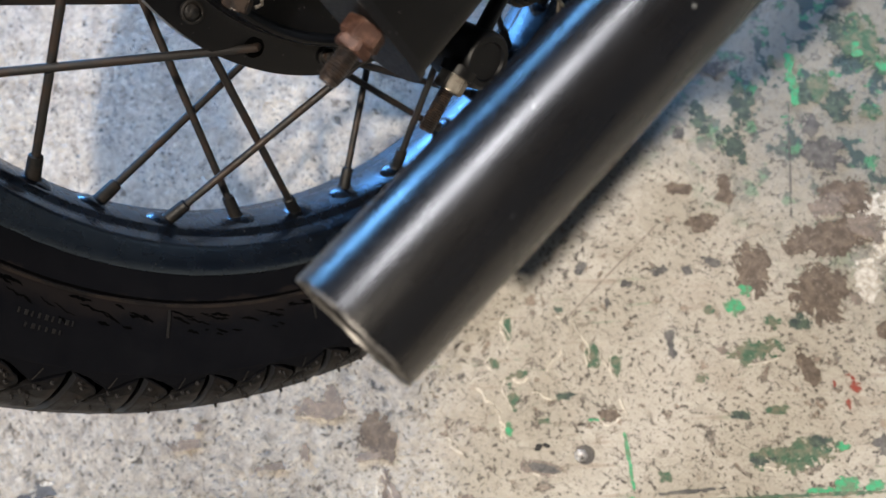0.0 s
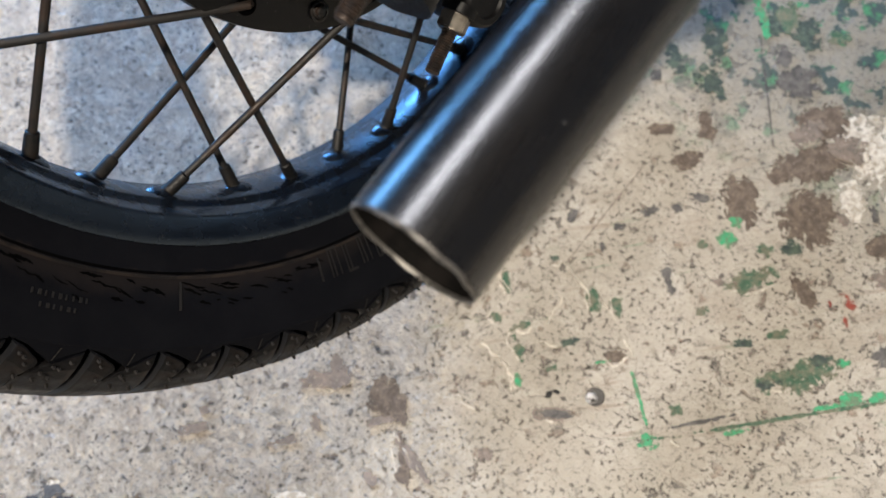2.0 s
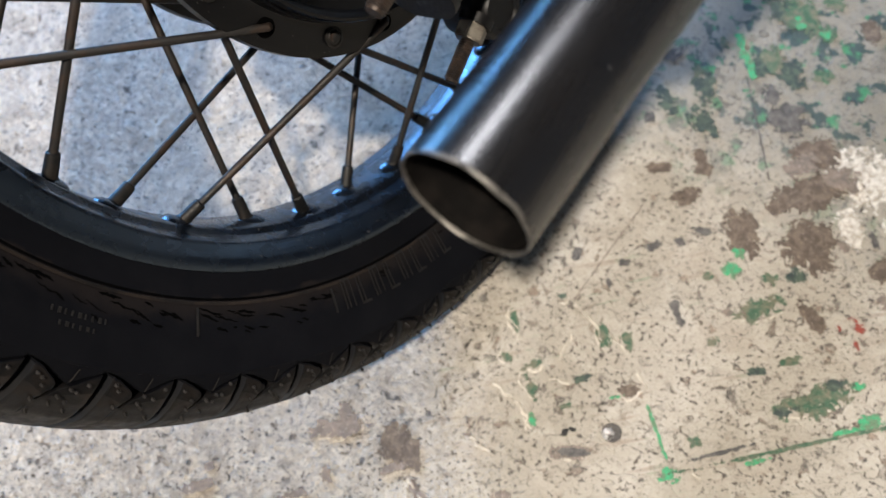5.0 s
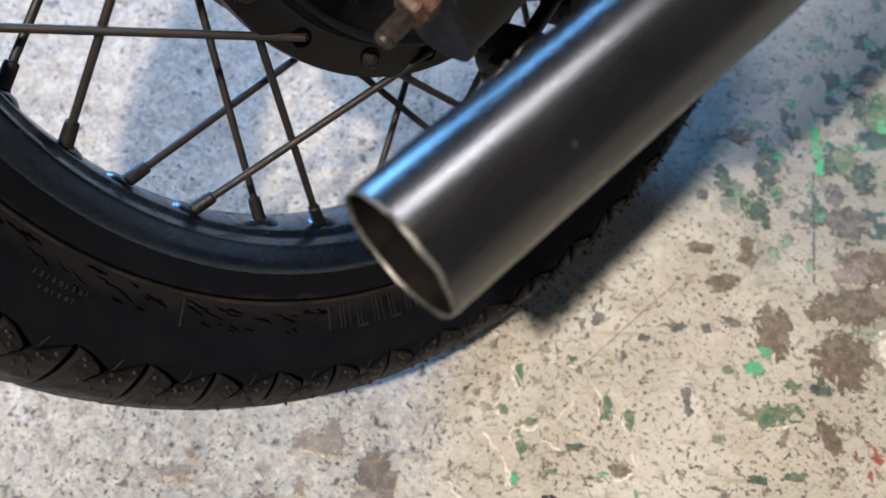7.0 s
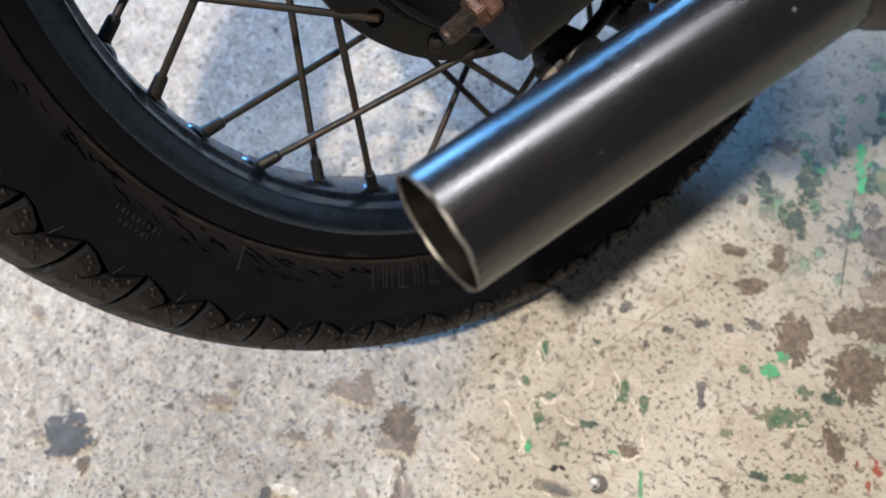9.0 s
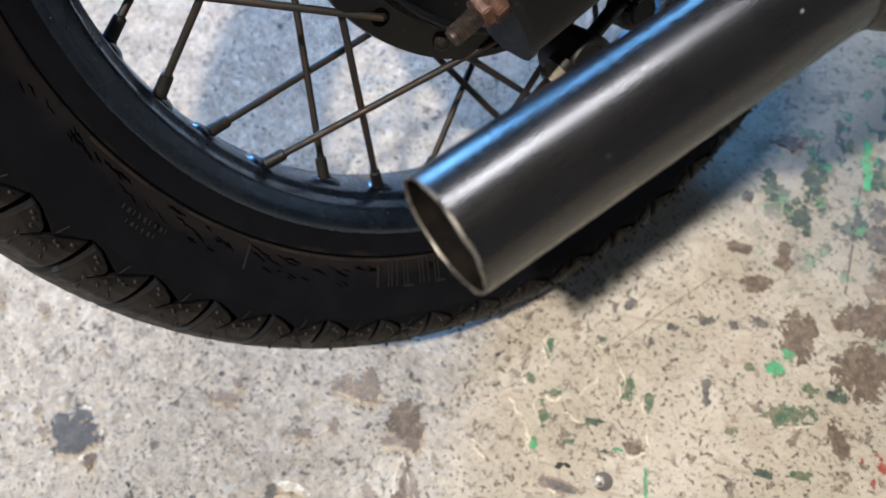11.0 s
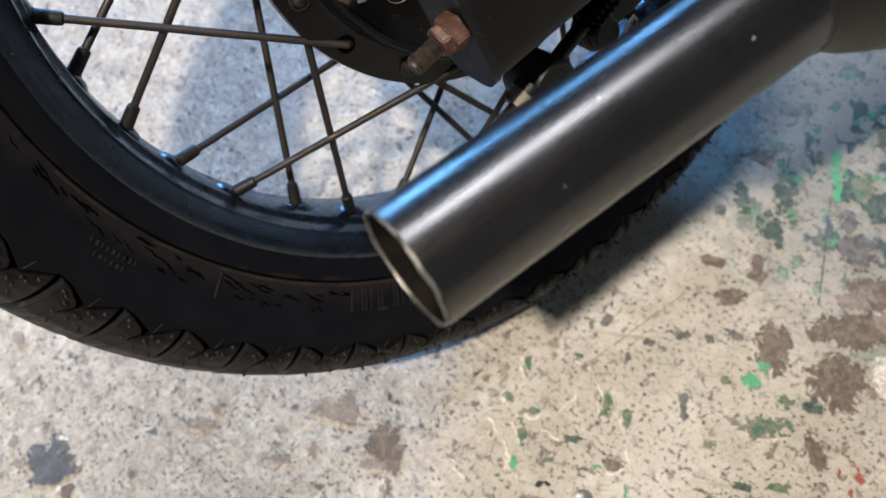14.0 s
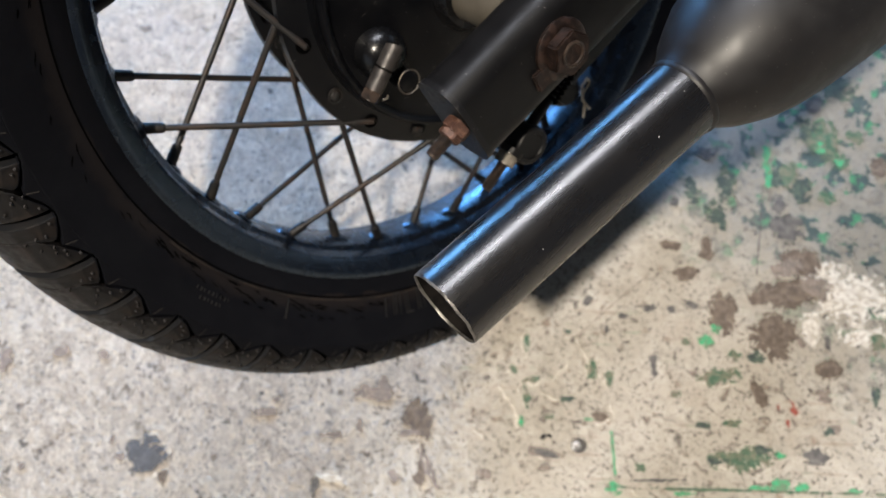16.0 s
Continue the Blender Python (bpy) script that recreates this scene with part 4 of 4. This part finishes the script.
patch(BRIGHT_GREEN, 0.2465, -0.1008, 11.1, 2.2, 44)
patch(BRIGHT_GREEN, 0.2787, -0.1055, 2.7, 45.1, 47)
patch(BRIGHT_GREEN, 0.3713, -0.0174, 8.0, 4.7, 44)
patch(BRIGHT_GREEN, 0.3756, -0.0479, 14.1, 4.0, 45)
patch(GREEN, 0.2228, -0.0694, 8.2, 16.1, 54)
patch(GREEN, 0.2370, -0.0637, 8.1, 13.5, 44)
patch(GREEN, 0.1927, -0.1076, 10.2, 5.2, 44)
patch(GREEN, 0.1957, -0.1208, 7.0, 19.3, 54)
patch(GREEN, 0.1739, -0.1135, 7.1, 7.9, 44)
patch(GREEN, 0.2233, -0.1214, 8.7, 4.4, 44)
patch(GREEN, 0.1663, -0.0885, 4.6, 14.8, 43)
patch(GREEN, 0.2953, 0.0216, 8.4, 9.0, 43)
patch(GREEN, 0.2602, 0.0023, 8.0, 5.2, 43)
patch(GREEN, 0.2988, -0.0015, 28.4, 14.2, 44)
patch(GREEN, 0.2827, -0.0360, 7.9, 5.6, 44)
patch(GREEN, 0.3023, -0.0997, 7.7, 7.1, 45)
patch(GREEN, 0.3539, -0.0389, 43.5, 13.2, 48)
patch(GREEN, 0.3417, -0.0490, 23.2, 6.5, 44)
patch(GREEN, 0.3581, -0.0306, 22.9, 13.0, 44)
patch(GREEN, 0.3565, -0.0467, 14.3, 8.8, 45)
patch(GREEN, 0.3690, 0.1056, 10.3, 14.7, 43)
patch(GREEN, 0.3298, -0.0230, 11.7, 4.9, 44)
patch(DARK_GREEN, 0.3096, 0.0310, 13.1, 10.9, 43)
patch(DARK_GREEN, 0.1853, -0.0578, 6.4, 5.4, 43)
patch(DARK_GREEN, 0.3937, 0.0693, 7.9, 15.3, 44)
patch(DARK_GREEN, 0.3405, -0.0544, 14.5, 5.3, 44)
patch(DARK_GREEN, 0.3594, -0.0230, 11.5, 6.5, 44)
patch(DARK_GREEN, 0.3161, -0.0386, 13.0, 6.1, 44)
patch(DARK_GREEN, 0.2247, -0.1001, 10.6, 5.7, 44)
patch(RED, 0.3513, 0.0215, 4.3, 5.6, 44)
patch(RED, 0.3575, 0.0174, 6.1, 6.8, 44)
patch(RED, 0.3465, 0.0117, 2.0, 3.7, 44)
patch(RED, 0.3597, 0.0065, 2.5, 5.8, 44)
patch(DARK_GREEN, 0.2018, 0.2753, 29.2, 28.0, 40)
patch(DARK_GREEN, 0.2097, 0.2223, 18.0, 30.9, 41)
patch(DARK_GREEN, 0.1937, 0.1346, 14.2, 32.0, 41)
patch(DARK_GREEN, 0.2046, 0.1073, 15.2, 24.9, 62)
patch(DARK_GREEN, 0.1751, 0.1128, 12.4, 22.4, 42)
patch(DARK_GREEN, 0.2430, 0.1740, 18.9, 23.5, 42)
patch(DARK_GREEN, 0.2209, 0.1690, 12.8, 18.6, 41)
patch(GREEN, 0.2276, 0.2253, 24.2, 36.7, 41)
patch(GREEN, 0.2443, 0.2451, 12.6, 15.3, 41)
patch(GREEN, 0.2518, 0.2166, 15.0, 14.9, 41)
patch(GREEN, 0.2613, 0.1808, 18.6, 10.2, 42)
patch(GREEN, 0.1888, 0.1757, 5.9, 9.2, 41)
patch(GREEN, 0.2245, 0.1798, 12.7, 22.4, 41)
patch(GREEN, 0.1837, 0.1458, 7.8, 11.3, 41)
patch(BRIGHT_GREEN, 0.2056, 0.1754, 7.1, 45.3, 41)
patch(BRIGHT_GREEN, 0.2507, 0.2155, 8.1, 9.0, 41)
patch(BRIGHT_GREEN, 0.2298, 0.2171, 7.0, 15.2, 41)
patch(BLACK_CHIP, 0.1593, 0.1496, 16.6, 11.6, 41)
patch(BLACK_CHIP, 0.1991, 0.2467, 12.3, 19.8, 40)
patch(BLACK_CHIP, 0.1704, 0.0936, 8.5, 9.6, 42)
patch(BLACK_CHIP, 0.2570, 0.1381, 23.6, 24.9, 42)
patch(BLACK_CHIP, 0.2379, 0.1498, 12.6, 18.2, 42)
patch(BROWN, 0.2162, 0.0813, 9.5, 12.8, 42)
patch(BROWN, 0.2761, 0.2332, 13.6, 22.2, 41)
patch(SLATE, 0.0005, -0.3908, 34.0, 27.7, 44)
patch(SLATE, -0.0104, -0.3794, 17.9, 12.0, 44)
patch(SLATE, -0.0124, -0.3953, 16.3, 18.6, 44)
patch(BLACK_CHIP, 0.1242, -0.2991, 7.2, 17.3, 45)
patch(BLACK_CHIP, 0.0308, -0.2827, 3.5, 3.4, 44)
patch(WHITE, -0.0126, -0.3742, 9.4, 3.2, 44)
patch(WHITE, 0.0170, -0.3943, 3.4, 5.0, 45)
patch(WHITE, 0.0102, -0.3728, 2.9, 6.7, 44)
patch(GREY, 0.1052, -0.2092, 33.6, 14.5, 44)
patch(GREY, 0.1024, -0.1999, 11.4, 13.3, 44)
patch(GREY, 0.0463, -0.2909, 20.8, 8.0, 44)
patch(GREY, 0.1143, -0.2399, 8.0, 11.6, 44)
patch(GREY, 0.1042, -0.2599, 20.1, 5.8, 44)
patch(GREY, -0.1064, -0.3662, 11.4, 8.1, 43)
patch(GREY, -0.1392, -0.3937, 14.7, 9.7, 43)
patch(GREY, 0.1666, -0.2477, 8.4, 9.2, 45)
patch(GREY, 0.1495, -0.2119, 19.6, 6.4, 44)
patch(GREY, -0.1736, -0.4370, 14.1, 22.5, 43)
patch(GREY, 0.0447, -0.2762, 6.3, 5.4, 44)
patch(GREY, -0.0359, -0.4047, 5.8, 8.1, 44)
patch(GREY, -0.0185, -0.4083, 10.7, 6.0, 44)
patch(GREY, -0.0785, -0.4799, 6.7, 5.4, 45)
patch(BROWN, 0.1418, -0.1980, 23.6, 27.1, 44)
patch(BROWN, 0.1541, -0.1984, 13.0, 25.5, 44)
patch(BROWN, 0.1751, -0.2218, 7.0, 34.0, 44)
patch(BROWN, 0.0228, -0.3899, 10.5, 11.0, 45)
patch(BROWN, 0.1824, -0.2318, 9.6, 12.2, 45)
patch(GREEN, 0.3719, -0.0548, 189.3, 2.4, 43.8)
patch(BLACK_CHIP, 0.3191, -0.0966, 41.1, 2.2, 46.0)
patch(TAR, 0.2311, -0.1363, 5.6, 4.0, 80)
patch(TAR, 0.2342, -0.1324, 4.6, 2.6, 20)
patch(BLACK_CHIP, 0.2400, -0.1455, 20.0, 4.5, 30)
patch(BROWN, 0.3551, 0.0619, 18.0, 13.0, 40)
patch(BROWN, 0.1955, 0.0600, 20.0, 10.0, 30)
patch(BROWN, 0.2227, 0.0501, 13.0, 11.0, 40)
patch(GREY, 0.3050, 0.1098, 26.0, 18.0, 10)
patch(GREY, 0.2793, 0.1064, 22.0, 16.0, 60)
patch(BLACK_CHIP, 0.2408, 0.1215, 78.0, 1.2, -54.8)
patch(GREY, 0.1958, -0.0140, 78.0, 1.0, 85.7)
patch(GREY, 0.1780, -0.2194, 36.0, 7.0, -18.6)
patch(WHITE, 0.1300, -0.2850, 26.0, 6.0, 29)
patch(DARK_GREEN, 0.3852, 0.0222, 8.0, 6.0, 44)


def lifted_edge(points, height):
    """The curled edge of a break in the coat: a low, uneven ridge, coloured pale as if it caught the light."""
    bm = bmesh.new()
    pts = []
    for p, q in zip(points, points[1:]):
        for k in range(8):
            f = k / 8
            pts.append(Vector((p[0] + (q[0] - p[0]) * f, p[1] + (q[1] - p[1]) * f, 0)))
    rows = []
    for k, p in enumerate(pts):
        d = (pts[min(k + 1, len(pts) - 1)] - pts[max(k - 1, 0)]).normalized()
        w = Vector((-d.y, d.x, 0))
        c = p + w * 0.0022 * noise.noise(p * 160)
        h = height * (0.20 + 1.3 * abs(noise.noise(p * 210 + Vector((3, 1, 0)))))
        b = 0.0012 * (0.35 + abs(noise.noise(p * 130)))
        rows.append([bm.verts.new(c + w * o * b + Vector((0, 0, z * h - 0.0003))) for o, z in ((-1.6, 0), (-0.3, 1), (0.4, 0.9), (1.2, 0))])
    for p, q in zip(rows, rows[1:]):
        for j in range(3):
            bm.faces.new((p[j], p[j + 1], q[j + 1], q[j]))
    return part("lifted_paint_edge", bm, LIT_EDGE, FLOOR_OB, shift=False, angle=70)


lifted_edge([(0.1163, -0.2927), (0.1290, -0.2890), (0.1439, -0.2774)], 0.0030)
lifted_edge([(0.1610, -0.2136), (0.1760, -0.2205), (0.1953, -0.2252)], 0.0034)
lifted_edge([(0.1851, -0.1718), (0.1987, -0.1714)], 0.0030)
lifted_edge([(0.1583, -0.0883), (0.1698, -0.0921), (0.1753, -0.1016)], 0.0030)
lifted_edge([(0.1754, -0.1335), (0.1900, -0.1341), (0.2047, -0.1397), (0.2102, -0.1484)], 0.0030)
lifted_edge([(0.1945, -0.0583), (0.2099, -0.0628), (0.2241, -0.0726)], 0.0030)
lifted_edge([(0.2515, -0.0797), (0.2643, -0.0862)], 0.0030)
lifted_edge([(0.1813, -0.1698), (0.1948, -0.1724)], 0.0030)
lifted_edge([(0.2202, -0.0610), (0.2350, -0.0679)], 0.0030)
lifted_edge([(0.2057, -0.1111), (0.2200, -0.1078)], 0.0030)
lifted_edge([(0.2039, -0.0777), (0.2037, -0.0915), (0.2059, -0.0984)], 0.0030)
lifted_edge([(0.3094, -0.1166), (0.3164, -0.1179)], 0.0030)
# low curled rims along one side of the chipped flakes
for x, y, length, degrees in ((0.2228, -0.0694, 16, 144), (0.2370, -0.0637, 13, 134), (0.1927, -0.1076, 10, 44), (0.1957, -0.1208, 19, 144), (0.1739, -0.1135, 8, 134), (0.1663, -0.0885, 15, 133), (0.2098, -0.1399, 9, 134), (0.1853, -0.0578, 7, 60), (0.3539, -0.0389, 42, 48), (0.2400, -0.1455, 20, 30), (0.2538, -0.0914, 14, 44), (0.2988, -0.0015, 26, 44), (0.1052, -0.2092, 30, 44), (0.1751, -0.2218, 30, 134), (0.1418, -0.1980, 24, 134)):
    d = Vector((math.cos(radians(degrees)), math.sin(radians(degrees)), 0))
    w = Vector((-d.y, d.x, 0)) * (0.0042 if length < 25 else 0.0065) * (1 if degrees > 90 else -1)
    c = Vector((x, y, 0)) + w
    ends = [c + d * length * f + w * g for f, g in ((-0.00055, -0.5), (-0.0002, 0.15), (0.0002, 0.1), (0.00055, -0.5))]
    lifted_edge([(p.x, p.y) for p in ends], 0.0016)


def floor_screw():
    """A cut-off steel stud on a dark disc, which paints the shade of a small hollow in the floor."""
    c = Vector((0.2557, -0.1220, 0.0014))
    s = tagged(new("floor_screw"), "shiny cut-off steel screw sunk in the painted floor", "screw")
    s.location = c
    part("hollow_disc", lathe([(-0.0014, 0.0062), (-0.0008, 0.0057), (-0.0011, 0.0050), (-0.0011, 0.0)], (0.0006, 0.0010, 0), (0, 0, 1), 28), HOLLOW_SHADE, s, shift=False)
    part("stud", lathe([(-0.0012, 0.0042), (0.0004, 0.0040), (0.0012, 0.0030), (0.0016, 0.0020), (0.0004, 0.0011), (0.0010, 0.0)], (-0.0010, -0.0012, 0), (0.30, -0.15, 1), 7), BRIGHT, s, "bright bare steel stud", shift=False)


floor_screw()
